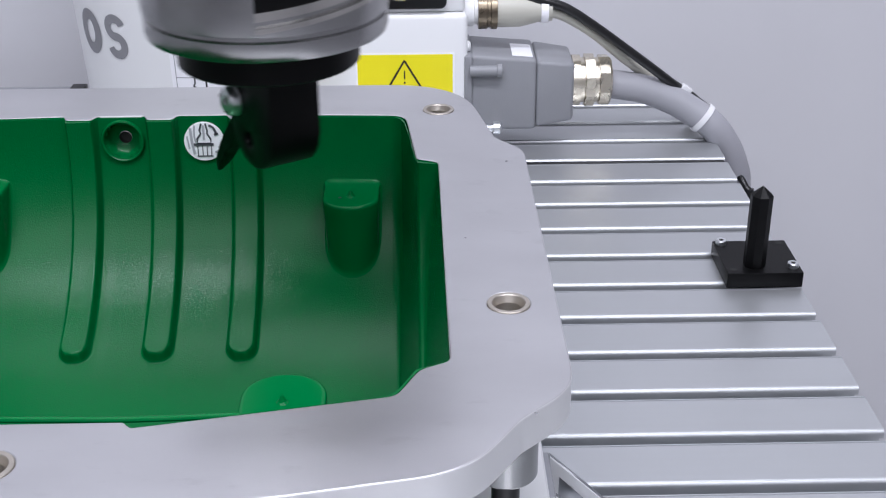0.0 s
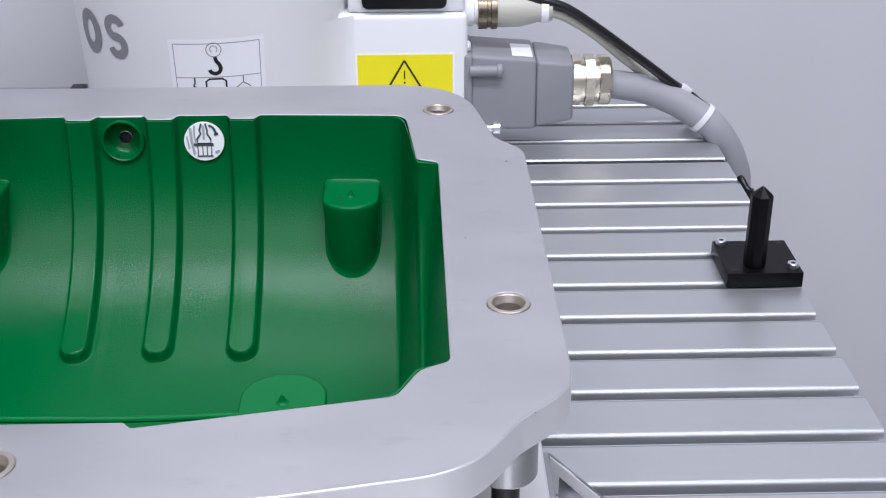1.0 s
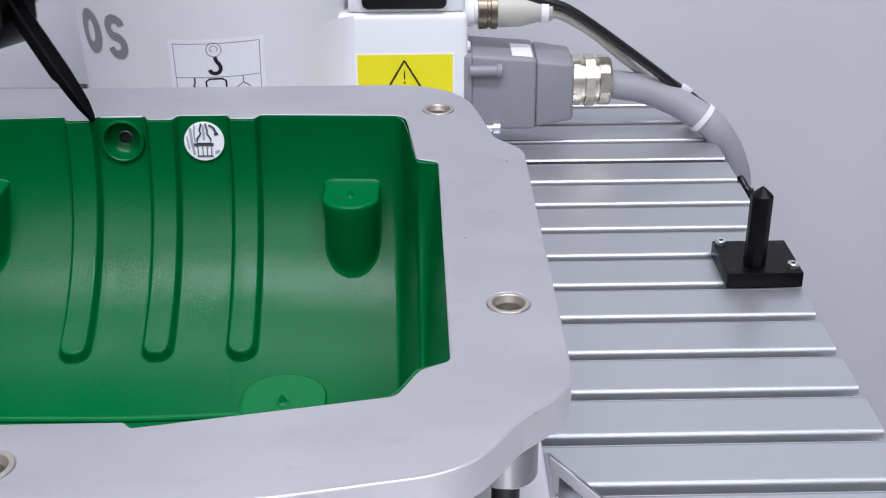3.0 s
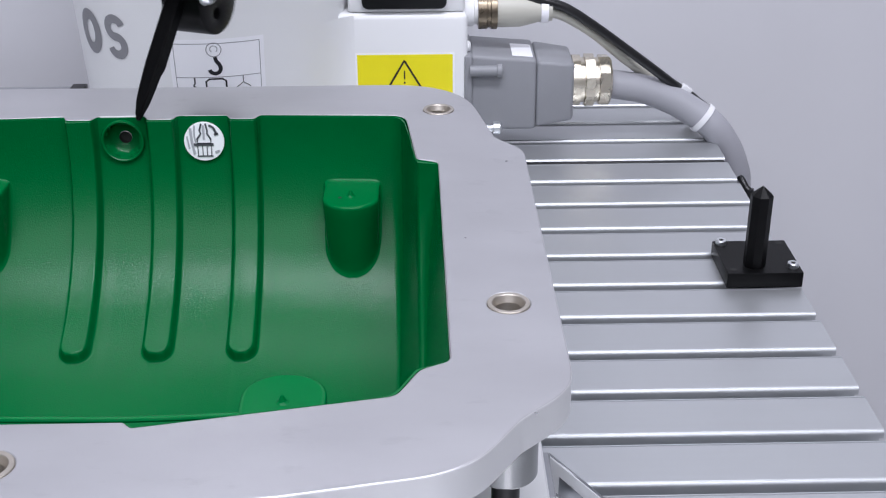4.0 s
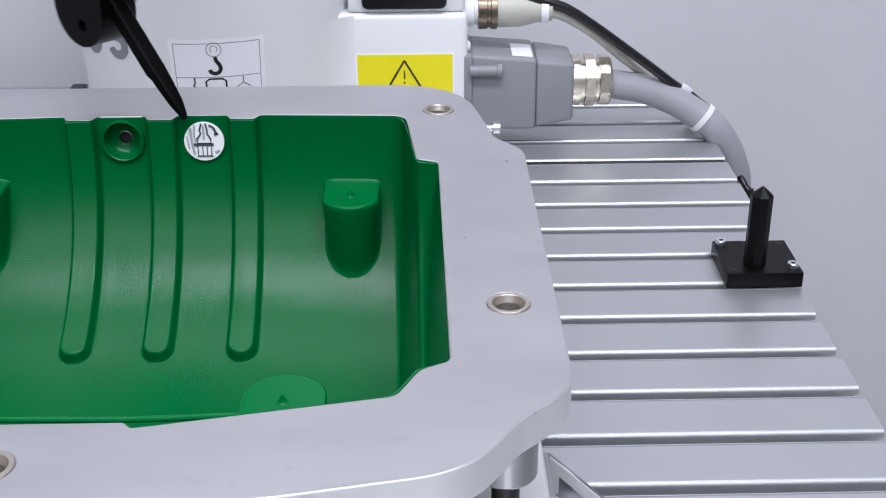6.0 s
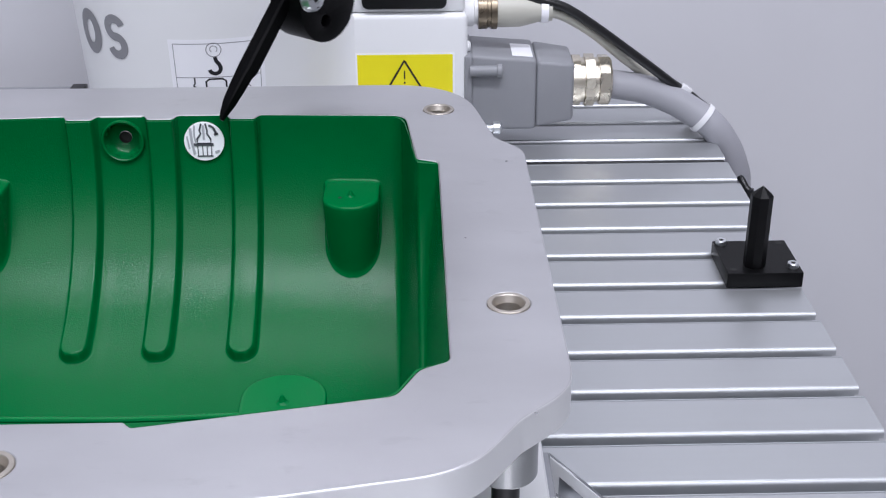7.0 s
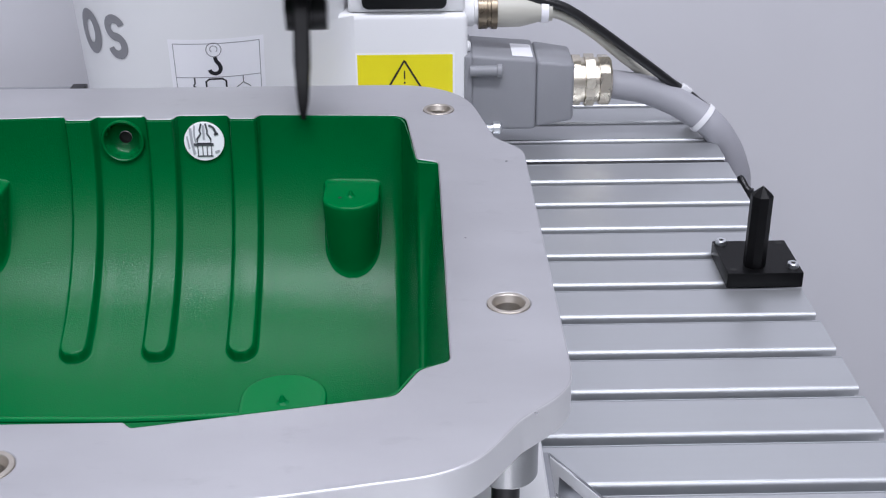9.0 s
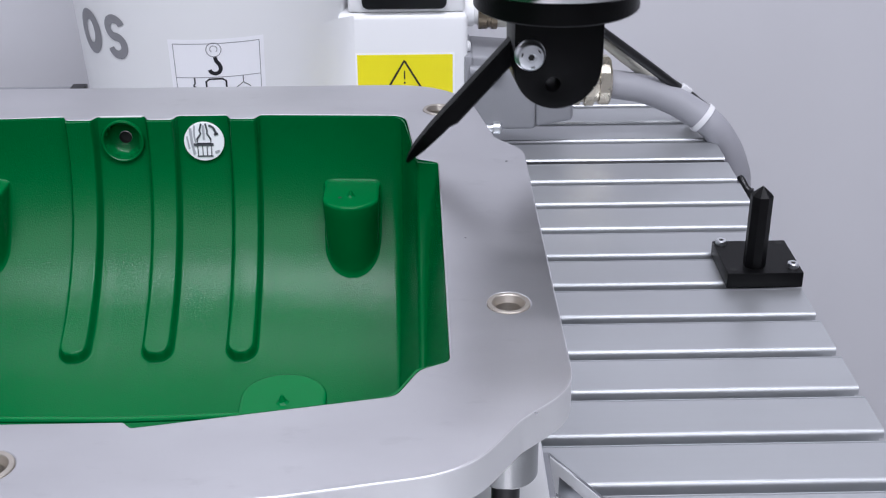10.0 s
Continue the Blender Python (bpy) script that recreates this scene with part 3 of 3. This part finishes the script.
def hook_label():
    t = thing("lifting_label", "white printed lifting label with a crane hook on the robot column", "label", pose(0, 0, 0))
    u0, u1, v0, v1 = -0.0180, 0.0465, 0.030, 0.1100
    n = 16
    bm = bmesh.new()
    lo = [bm.verts.new(on_column(u0 + (u1 - u0) * k / n, v0, 0.0001)) for k in range(n + 1)]
    hi = [bm.verts.new(on_column(u0 + (u1 - u0) * k / n, v1, 0.0001)) for k in range(n + 1)]
    for k in range(n):
        bm.faces.new((lo[k], lo[k + 1], hi[k + 1], hi[k]))
    part("film", bm, M_LABEL, t, smooth=0)
    uc = (u0 + u1) / 2 - 0.002
    fr = 0.0032
    line = lambda a, b, k=12: [(a[0] + (b[0] - a[0]) * i / k, a[1] + (b[1] - a[1]) * i / k) for i in range(k + 1)]
    bm = None
    for a, b in (((u0 + fr, v1 - fr), (u1 - fr, v1 - fr)), ((u0 + fr, 0.0823), (u1 - fr, 0.0823)), ((u0 + fr, v0 + fr), (u0 + fr, v1 - fr)), ((u1 - fr, v0 + fr), (u1 - fr, v1 - fr))):
        bm = stroke(line(a, b), 0.0005, on_column, bm)
    stroke(arc(uc, 0.1023, 0.0050, 0, 360), 0.0006, on_column, bm)
    stroke(arc(uc, 0.1028, 0.0024, -50, 230), 0.0005, on_column, bm)
    part("line_drawing", bm, M_GREYINK, t, smooth=0)
    bm = stroke([(uc + 0.0006, 0.0970), (uc + 0.0010, 0.0943), (uc + 0.0030, 0.0918)] + arc(uc, 0.0888, 0.0038, 35, -165), 0.0027, on_column)
    stroke([(uc - 0.0068, 0.0738), (uc - 0.0068, 0.0793), (uc - 0.0045, 0.0810), (uc + 0.0045, 0.0810), (uc + 0.0068, 0.0793), (uc + 0.0068, 0.0738)], 0.0013, on_column, bm)
    stroke([(uc - 0.0145, 0.0823), (uc - 0.0145, 0.0778), (uc - 0.0157, 0.0763), (uc - 0.0135, 0.0748)], 0.0011, on_column, bm)
    stroke([(uc + 0.0185, 0.0823), (uc + 0.0185, 0.0773), (uc + 0.0135, 0.0738)], 0.0006, on_column, bm)
    stroke([(uc + 0.0185, 0.0773), (uc + 0.0235, 0.0738)], 0.0006, on_column, bm)
    part("hook_drawing", bm, M_INK, t, smooth=0)


hook_label()


def warning_sign():
    t = thing("warning_sign", "yellow warning sticker with a black triangle on the robot base", "sign", pose(0.1583, 0.4199, 0.0537, 90, 0, 0))
    w, h = 0.0710, 0.0480
    part("white_margin", box(w + 0.003, h + 0.003, 0.0002, at=pose(0, 0, -0.0001)), M_LABEL, t, smooth=0)
    part("yellow_film", box(w, h, 0.0002, at=pose(0, 0, 0.0001)), M_YELLOW, t, smooth=0)
    flat = lambda u, v, k: (u, v, 0.0003 + k)
    tri = [(-0.0005, 0.0195), (-0.0160, -0.0070), (0.0150, -0.0070), (-0.0005, 0.0195)]
    bm = None
    for a, b in zip(tri, tri[1:]):
        bm = stroke([a, b], 0.0014, flat, bm)
    stroke([(-0.0005, 0.0118), (-0.0005, 0.0052)], 0.0010, flat, bm)
    stroke([(-0.0005, 0.0030), (-0.0005, 0.0016)], 0.0012, flat, bm)
    part("triangle", bm, M_INK, t, smooth=0)


warning_sign()


def big_plug():
    t = thing("heavy_duty_plug", "grey rectangular industrial plug with cable gland", "plug", pose(0.2065, 0.4480, 0.0480))
    bm = box(0.050, 0.056, 0.0620, 0.003, pose(0.0255, 0, 0), 3)
    for v in bm.verts:
        if v.co.z > 0:
            v.co.z -= 0.0030 + 0.080 * v.co.x
            v.co.y *= 0.94
    part("hood", bm, M_CONN, t)
    part("hood_flange", box(0.006, 0.058, 0.060, 0.0015, pose(-0.0010, 0, -0.0020)), M_CONN, t)
    # tapering end of the hood
    bm = bmesh.new()
    bmesh.ops.create_cube(bm, size=1, matrix=pose(0.065, 0, -0.002) @ Matrix.Diagonal((0.029, 0.054, 0.056, 1)))
    for v in bm.verts:
        if v.co.x > 0.065:
            v.co.z *= 0.86
            v.co.y *= 0.85
        if v.co.z > 0:
            v.co.z -= 0.0030
    bmesh.ops.bevel(bm, geom=bm.edges[:], offset=0.003, segments=3, profile=0.5, affect="EDGES")
    part("hood_end", bm, M_CONN, t)
    part("lever", lathe([(0, 0), (0.004, 0), (0.004, 0.020), (0.005, 0.0205), (0.005, 0.024), (0, 0.025)], 20, pose(0.0, -0.0300, 0.0170, 0, 90, 0)), M_CONN, t, "round locking pin")
    part("base_screw", lathe([(0, 0), (0.003, 0), (0.003, 0.014), (0.0048, 0.0145), (0.0048, 0.0195), (0.0035, 0.021), (0, 0.021)], 20, pose(0.0035, -0.0300, -0.0285, 0, 90, 0)), M_ZINC, t, "zinc screw")
    part("white_tag", box(0.0155, 0.0300, 0.0004, at=pose(0.0400, -0.0060, 0.0252, 0, 4.6, 0)), M_LABEL, t, "small white tag", smooth=0)
    g = pose(0.0795, 0, -0.0010, 0, 90, 0) @ Matrix.Scale(1.05, 4)
    bm = lathe([(0, 0), (0.0185, 0), (0.0185, 0.006), (0.0165, 0.0065), (0.0165, 0.009)], 36)
    lathe([(0.0165, 0.009), (0.0192, 0.0095), (0.0192, 0.0165), (0.017, 0.017)], 8, pose(0, 0, 0, 0, 0, 22.5), bm)
    lathe([(0.0165, 0.017), (0.0165, 0.0195)], 36, None, bm)
    lathe([(0.0165, 0.0195), (0.0190, 0.020), (0.0190, 0.027), (0.016, 0.029), (0.0, 0.029)], 8, pose(0, 0, 0, 0, 0, 12), bm)
    part("cable_gland", bm, M_NICKEL, t, "nickel-plated cable gland", g, 25)


big_plug()


def cables():
    y = 0.448
    t = thing("power_cable", "thick grey cable looping over the table edge", "cable", pose(0, 0, 0))
    part("jacket", tube([(0.3120, y, 0.0442), (0.3200, 0.4480, 0.0430), (0.3434, 0.447, 0.0391), (0.3658, 0.445, 0.0306), (0.3814, 0.442, 0.0222), (0.3972, 0.438, 0.0116), (0.4096, 0.438, -0.0050), (0.4175, 0.440, -0.0217), (0.4221, 0.442, -0.0397), (0.422, 0.443, -0.080), (0.420, 0.443, -0.4), (0.420, 0.443, -0.845)], 0.0112, 28), M_CABLE, t)
    part("cable_tie", lathe([(0.0114, -0.0022), (0.0126, -0.0022), (0.0126, 0.0022), (0.0114, 0.0022), (0.0114, -0.0022)], 36, look((0.3892, 0.4400, 0.0176), (0.3972, 0.4380, 0.0116))), M_TIE, t, "white nylon tie")
    part("tie_lock", box(0.009, 0.006, 0.005, 0.001, pose(0.3765, 0.4480, 0.0385, 0, 34, 0)), M_TIE, t)
    # black tube added as the dark shade between cable end and table edge
    t = thing("cable_end_shade", "thin black tube standing in for the shade beside the cable end", "cable", pose(0, 0, 0))
    part("jacket", tube([(0.4205, 0.434, -0.0290), (0.4225, 0.428, -0.0310), (0.4248, 0.424, -0.0350), (0.4279, 0.421, -0.0415), (0.4270, 0.421, -0.07), (0.424, 0.421, -0.4), (0.424, 0.421, -0.845)], 0.0028, 14), M_RUBBER, t)
    t = thing("signal_plug", "round metal signal plug in the robot base", "plug", pose(0.2000, 0.4440, 0.1040, 0, 90, 0))
    part("coupling", lathe([(0, -0.006), (0.0120, -0.006), (0.0120, 0.010), (0.0105, 0.0105), (0.0105, 0.014)], 32), M_ROBOT, t)
    part("ring", lathe([(0.0105, 0.013), (0.0140, 0.0135), (0.0140, 0.0200), (0.0130, 0.0205), (0.0130, 0.0225), (0.0142, 0.0230), (0.0142, 0.0275), (0.012, 0.0280), (0, 0.0280)], 32), M_BRONZE, t)
    part("sleeve", lathe([(0.0125, 0.0270), (0.0128, 0.0300), (0.0126, 0.0450), (0.0085, 0.0620), (0.0085, 0.0690), (0, 0.0692)], 36), M_BEIGE, t)
    part("end_ring", lathe([(0.0086, 0.0605), (0.0098, 0.0605), (0.0098, 0.0660), (0.0086, 0.0660)], 32), M_LABEL, t, "pale ring at the sleeve's end")
    t = thing("signal_cable", "thin beige cable hanging from the signal plug", "cable", pose(0, 0, 0))
    part("jacket", tube([(0.2650, 0.444, 0.1030), (0.2792, 0.445, 0.0985), (0.3011, 0.447, 0.0852), (0.3237, 0.449, 0.0665), (0.3450, 0.456, 0.0490), (0.3700, 0.470, 0.0280), (0.395, 0.474, 0.000), (0.418, 0.474, -0.05), (0.42, 0.474, -0.4), (0.42, 0.474, -0.845)], 0.0043, 14), M_BEIGE, t)
    t = thing("control_cable", "black control cable arching over the plug", "cable", pose(0, 0, 0))
    part("jacket", tube([(0.2000, 0.456, 0.1270), (0.2359, 0.442, 0.1185), (0.2550, 0.440, 0.1136), (0.2785, 0.440, 0.1063), (0.3003, 0.440, 0.0926), (0.3226, 0.440, 0.0765), (0.3453, 0.440, 0.0597), (0.3660, 0.446, 0.0430), (0.3860, 0.462, 0.026), (0.416, 0.466, -0.005), (0.424, 0.466, -0.06), (0.425, 0.466, -0.4), (0.425, 0.466, -0.845)], 0.0036, 14), M_RUBBER, t)


cables()


# ---- the moving tool and the robot's wrist ----
R_TIP, H_TIP, Y_TIP = 0.0698, 0.0760, 0.0018


def tool():
    t = thing("deburring_tool", "black deburring blade in a bracket on a round adapter", "robot tool", pose(0, 0, 0.4))
    part("adapter_disc", lathe([(0, 0), (0.0375, 0), (0.0384, 0.0008), (0.0384, 0.0118), (0.0375, 0.0126), (0, 0.0126)], 72), M_BLACK, t, "black round adapter disc")
    out = [(-0.021, 0.0)] + [(0.021 * math.cos(radians(a)), -0.0262 + 0.021 * math.sin(radians(a))) for a in range(180, 361, 9)] + [(0.021, 0.0)]
    hole = circle(-0.0024, -0.0350, 0.0034, 20)
    bm = slab([Vector(v) for v in out], -0.0115, 0.0115, [hole], at=pose(0, 0, 0, 90, 0, 0), chamfer=0.001)
    part("bracket", bm, M_BLACK, t, "rounded black bracket")
    # the blade: a square bar with a slanting ground point
    top = Vector((-0.0095, Y_TIP, -0.0105))
    tip = Vector((-R_TIP, Y_TIP, -H_TIP))
    d = (tip - top).normalized()
    s = Vector((0, 1, 0))
    n = d.cross(s)
    L = (tip - top).length
    bm = bmesh.new()
    rings = []
    for k, (wy, wn, off) in ((0.0, (0.0044, 0.0044, -0.0005)), (L - 0.031, (0.0044, 0.0044, -0.0005)), (L - 0.0270, (0.0040, 0.00365, -0.00125)), (L - 0.020, (0.0037, 0.00345, -0.00130)), (L - 0.010, (0.0030, 0.00280, -0.00140)), (L - 0.003, (0.0018, 0.00155, -0.00115)), (L, (0.0010, 0.0008, -0.0006))):
        c = top + d * k + n * off
        b = 0.25
        ring = [(-1, -1 + b), (-1 + b, -1), (1 - b, -1), (1, -1 + b), (1, 1 - b), (1 - b, 1), (-1 + b, 1), (-1, 1 - b)]
        rings.append([bm.verts.new(c + s * wy * p + n * wn * q) for p, q in ring])
    for a, b in zip(rings, rings[1:]):
        for k in range(8):
            bm.faces.new((a[k], a[(k + 1) % 8], b[(k + 1) % 8], b[k]))
    bm.faces.new(rings[0])
    bm.faces.new(rings[-1][::-1])
    part("blade", bm, M_KNIFE, t, "slender black blade with a ground point", smooth=25)
    m = pose(-0.0138, -0.0116, -0.0200, 90, 0, 0)
    screw = part("clamp_screw", lathe([(0.0, 0), (0.0073, 0), (0.0073, 0.0007), (0.0069, 0.0010), (0.0066, 0.0036), (0.0058, 0.0046), (0.0044, 0.0049), (0.0022, 0.0050), (0.0020, 0.0044), (0, 0.0043)], 36), M_ZINC, t, "zinc-plated clamp screw", m)
    part("socket", lathe([(0.0016, 0.0043), (0.0016, 0.0045), (0, 0.0045)], 6), M_DARK, screw)
    for k in range(3):
        part("stamped_bar", box(0.0018, 0.0006, 0.0002, at=pose(0, 0, 0.0050) @ pose(0, 0, 0, 0, 0, 70 + 120 * k) @ pose(0.0, 0.0046, 0)), M_DARK, screw, smooth=0)
    return t


def wrist():
    t = thing("robot_wrist", "polished silver robot wrist with black joint parts", "robot arm", pose(0, 0, 0.5))
    part("flange", lathe([(0, 0.0128), (0.0475, 0.0128), (0.0500, 0.0140), (0.0508, 0.0165), (0.0508, 0.0215), (0.0494, 0.0222), (0.0494, 0.0236), (0.0512, 0.0244), (0.0516, 0.0290), (0.0516, 0.0620), (0.0500, 0.0660), (0.047, 0.0690), (0, 0.0690)], 72), M_CAST, t, "polished aluminium flange")
    joint = part("joint_body", lathe([(0, -0.046), (0.036, -0.046), (0.040, -0.042), (0.041, -0.030), (0.041, 0.040), (0.038, 0.044), (0, 0.044)], 56, pose(0.004, 0, 0.074, 0, 90, 0)), M_CAST, t, "polished joint housing")
    part("end_cap", lathe([(0, 0.044), (0.030, 0.044), (0.0315, 0.046), (0.0315, 0.066), (0.028, 0.070), (0, 0.071)], 48, pose(0.004, -0.006, 0.060, 0, 92, 8)), M_BLACK, joint, "black round end cap")
    part("cap_ring", lathe([(0.0318, 0.050), (0.0330, 0.0505), (0.0330, 0.0540), (0.0318, 0.0545)], 48, pose(0.004, -0.006, 0.060, 0, 92, 8)), M_CAST, joint)
    # black cover wrapped round the flange's front, with a slanting bright lip
    for name, z0, z1, lift, mat in (("wrist_cover", 0.0, 0.034, 0.0016, M_BLACK), ("cover_lip", -0.0035, 0.0, 0.0024, M_STEEL), ("cover_lip", -0.0085, -0.0065, 0.0018, M_STEEL)):
        bm = bmesh.new()
        rows = []
        for k in range(25):
            a = radians(-88 + 88 * k / 24)
            low = 0.0345 + 0.010 * k / 24
            ring = [(0.0516 - 0.001, low + z0), (0.0516 + lift, low + z0), (0.0516 + lift, min(0.064, low + z1)), (0.0516 - 0.001, min(0.064, low + z1))]
            rows.append([bm.verts.new((r * math.cos(a), r * math.sin(a), z)) for r, z in ring])
        for c, d in zip(rows, rows[1:]):
            for j in range(4):
                bm.faces.new((c[j], c[(j + 1) % 4], d[(j + 1) % 4], d[j]))
        bm.faces.new(rows[0])
        bm.faces.new(rows[-1][::-1])
        part(name, bm, mat, t, "black plastic cover" if mat is M_BLACK else "bright slanting lip")
    return t


def tip_at(x, y, psi, lift=0.0):
    """The tool's pose with its point at (x, y) on the frame's edge, its arm turned by psi."""
    X, Y, Z = fx(x, y, 0.1047)
    a = radians(psi)
    u, v = Vector((math.sin(a), math.cos(a), 0)), Vector((-math.cos(a), math.sin(a), 0))
    c = Vector((X, Y, Z + lift)) + u * R_TIP - v * Y_TIP + Vector((0, 0, H_TIP))
    return pose(c.x, c.y, c.z, 0, 0, 90 - psi)


def axis_at(x, y, z, psi):
    return pose(x, y, z, 0, 0, 90 - psi)


def motions():
    blade, arm = tool(), wrist()
    rows = [
        (0, axis_at(0.1054, 0.0358, 0.199, -212)),
        (0.1, axis_at(0.0826, 0.0245, 0.202, -201)),
        (0.2, axis_at(0.0493, 0.011, 0.2055, -189)),
        (0.3, axis_at(0.0266, 0.0059, 0.208, -176)),
        (0.4, axis_at(-0.0048, 0.0049, 0.209, -167)),
        (0.5, axis_at(-0.0251, 0.0055, 0.209, -159)),
        (0.6, axis_at(-0.0455, 0.009, 0.208, -151)),
        (0.8, axis_at(-0.085, 0.05, 0.205, -108)),
        (1, axis_at(-0.105, 0.14, 0.203, -60)),
        (1.2, axis_at(-0.082, 0.214, 0.203, -20)),
        (1.3, tip_at(-0.0578, 0.2011, -8.7, 0.0048)),
        (1.4, tip_at(-0.0377, 0.2014, 5.3, 0.0048)),
        (1.5, tip_at(-0.0384, 0.2014, 15.5, 0.0048)),
        (1.7, tip_at(-0.0382, 0.2005, 40, 0.0048)),
        (1.8, tip_at(-0.0382, 0.2005, 52.5, 0.0048)),
        (1.9, tip_at(-0.0386, 0.2005, 60.5, 0.0048)),
        (2, tip_at(-0.0386, 0.2005, 62.3, 0.0048)),
        (2.1, tip_at(-0.0382, 0.2005, 53.3, 0.0048)),
        (2.2, tip_at(-0.0351, 0.1994, 42.7, 0.0048)),
        (2.4, tip_at(-0.0313, 0.1975, 7.3, 0.0048)),
        (2.5, tip_at(-0.0299, 0.1947, -0.7, 0.0048)),
        (2.6, tip_at(-0.0225, 0.1972, -5.5, 0.0048)),
        (2.7, tip_at(-0.0198, 0.1980, -14.7, 0.0048)),
        (2.8, tip_at(-0.0192, 0.1985, -24, 0.0048)),
        (2.9, tip_at(-0.0185, 0.1990, -40, 0.0048)),
        (3.0, tip_at(-0.0178, 0.1996, -55, 0.0048)),
        (3.1, tip_at(-0.0170, 0.2004, -66.5, 0.0048)),
        (3.2, tip_at(-0.0150, 0.2009, -62, 0.0048)),
        (3.3, tip_at(-0.0148, 0.2009, -51, 0.0048)),
        (3.4, tip_at(-0.0148, 0.2009, -36, 0.0048)),
        (3.5, tip_at(-0.0142, 0.2009, -19.5, 0.0048)),
        (3.6, tip_at(-0.0100, 0.2009, -11, 0.0048)),
        (3.7, tip_at(0.0010, 0.2008, -6, 0.0048)),
        (3.8, tip_at(0.0094, 0.2007, -2.6, 0.0048)),
        (3.9, tip_at(0.0094, 0.2007, 5.3, 0.0048)),
        (4, tip_at(0.0079, 0.2007, 21, 0.0048)),
        (4.1, tip_at(0.0081, 0.1997, 33.2, 0.0048)),
        (4.2, tip_at(0.0082, 0.1988, 47.9, 0.0048)),
        (4.3, tip_at(0.0081, 0.1979, 59.7, 0.0048)),
        (4.4, tip_at(0.0078, 0.1979, 67.5, 0.0048)),
        (4.5, tip_at(0.0078, 0.1979, 66.5, 0.0048)),
        (4.6, tip_at(0.0084, 0.1979, 54.3, 0.0048)),
        (4.7, tip_at(0.0094, 0.1979, 42, 0.0048)),
        (4.8, tip_at(0.0114, 0.1978, 23.5, 0.0048)),
        (4.9, tip_at(0.0152, 0.1977, 9.3, 0.0048)),
        (5, tip_at(0.0173, 0.1976, 0.5, 0.0048)),
        (5.2, tip_at(0.0266, 0.2001, -10.9, 0.0048)),
        (5.4, tip_at(0.0298, 0.2000, -36.3, 0.0048)),
        (5.5, tip_at(0.0327, 0.2009, -47.5, 0.0048)),
        (5.6, tip_at(0.0326, 0.2008, -66, 0.0048)),
        (5.7, tip_at(0.0336, 0.2008, -76.5, 0.0048)),
        (5.8, tip_at(0.0345, 0.2009, -72, 0.0048)),
        (5.9, tip_at(0.0345, 0.2009, -61, 0.0048)),
        (6.0, tip_at(0.0343, 0.2009, -49, 0.0048)),
        (6.1, tip_at(0.0345, 0.2009, -35, 0.0048)),
        (6.2, tip_at(0.0350, 0.2009, -19, 0.0048)),
        (6.3, tip_at(0.0385, 0.2009, -11, 0.0048)),
        (6.45, tip_at(0.0490, 0.2009, -6, 0.0048)),
        (6.6, tip_at(0.0578, 0.2009, -1, 0.0048)),
        (6.7, tip_at(0.0581, 0.2008, 9, 0.0048)),
        (6.8, tip_at(0.0575, 0.2008, 19.5, 0.0048)),
        (6.9, tip_at(0.0560, 0.2000, 28.5, 0.0048)),
        (7, tip_at(0.0558, 0.1990, 40.5, 0.0048)),
        (7.1, tip_at(0.0556, 0.1981, 53.4, 0.0048)),
        (7.2, tip_at(0.0554, 0.1972, 68, 0.0048)),
        (7.4, tip_at(0.0577, 0.1971, 49.6, 0.0048)),
        (7.5, tip_at(0.0590, 0.1971, 38.9, 0.0048)),
        (7.6, tip_at(0.0612, 0.1970, 24.1, 0.0048)),
        (7.8, tip_at(0.0648, 0.1966, -0.5, 0.0048)),
        (8, tip_at(0.0752, 0.2001, -12.7, 0.0048)),
        (8.2, tip_at(0.0769, 0.2002, -39.1, 0.0048)),
        (8.4, tip_at(0.0788, 0.2010, -66.6, 0.0048)),
        (8.5, tip_at(0.0815, 0.2016, -61, 0.0048)),
        (8.6, tip_at(0.0806, 0.2016, -50, 0.0048)),
        (8.7, tip_at(0.0806, 0.2016, -35.5, 0.0048)),
        (8.8, tip_at(0.0810, 0.2016, -18.9, 0.0048)),
        (8.9, tip_at(0.0839, 0.2009, -11, 0.0048)),
        (9, tip_at(0.1022, 0.1984, -2.6, 0.0048)),
        (9.2, tip_at(0.1477, 0.1987, 5.6, 0.0048)),
        (9.3, tip_at(0.1544, 0.1946, 17, 0.0048)),
        (9.4, tip_at(0.1545, 0.1931, 27.5, 0.0048)),
        (9.5, tip_at(0.1538, 0.1931, 39.5, 0.0048)),
        (9.6, tip_at(0.1552, 0.1916, 59, 0.0048)),
        (9.8, tip_at(0.1586, 0.1749, 79.3, 0.0049)),
        (10, tip_at(0.1622, 0.1333, 84.7, 0.0050)),
    ]
    walk(blade, rows)
    walk(arm, [(t, Matrix.Translation(m.translation)) for t, m in rows])


motions()
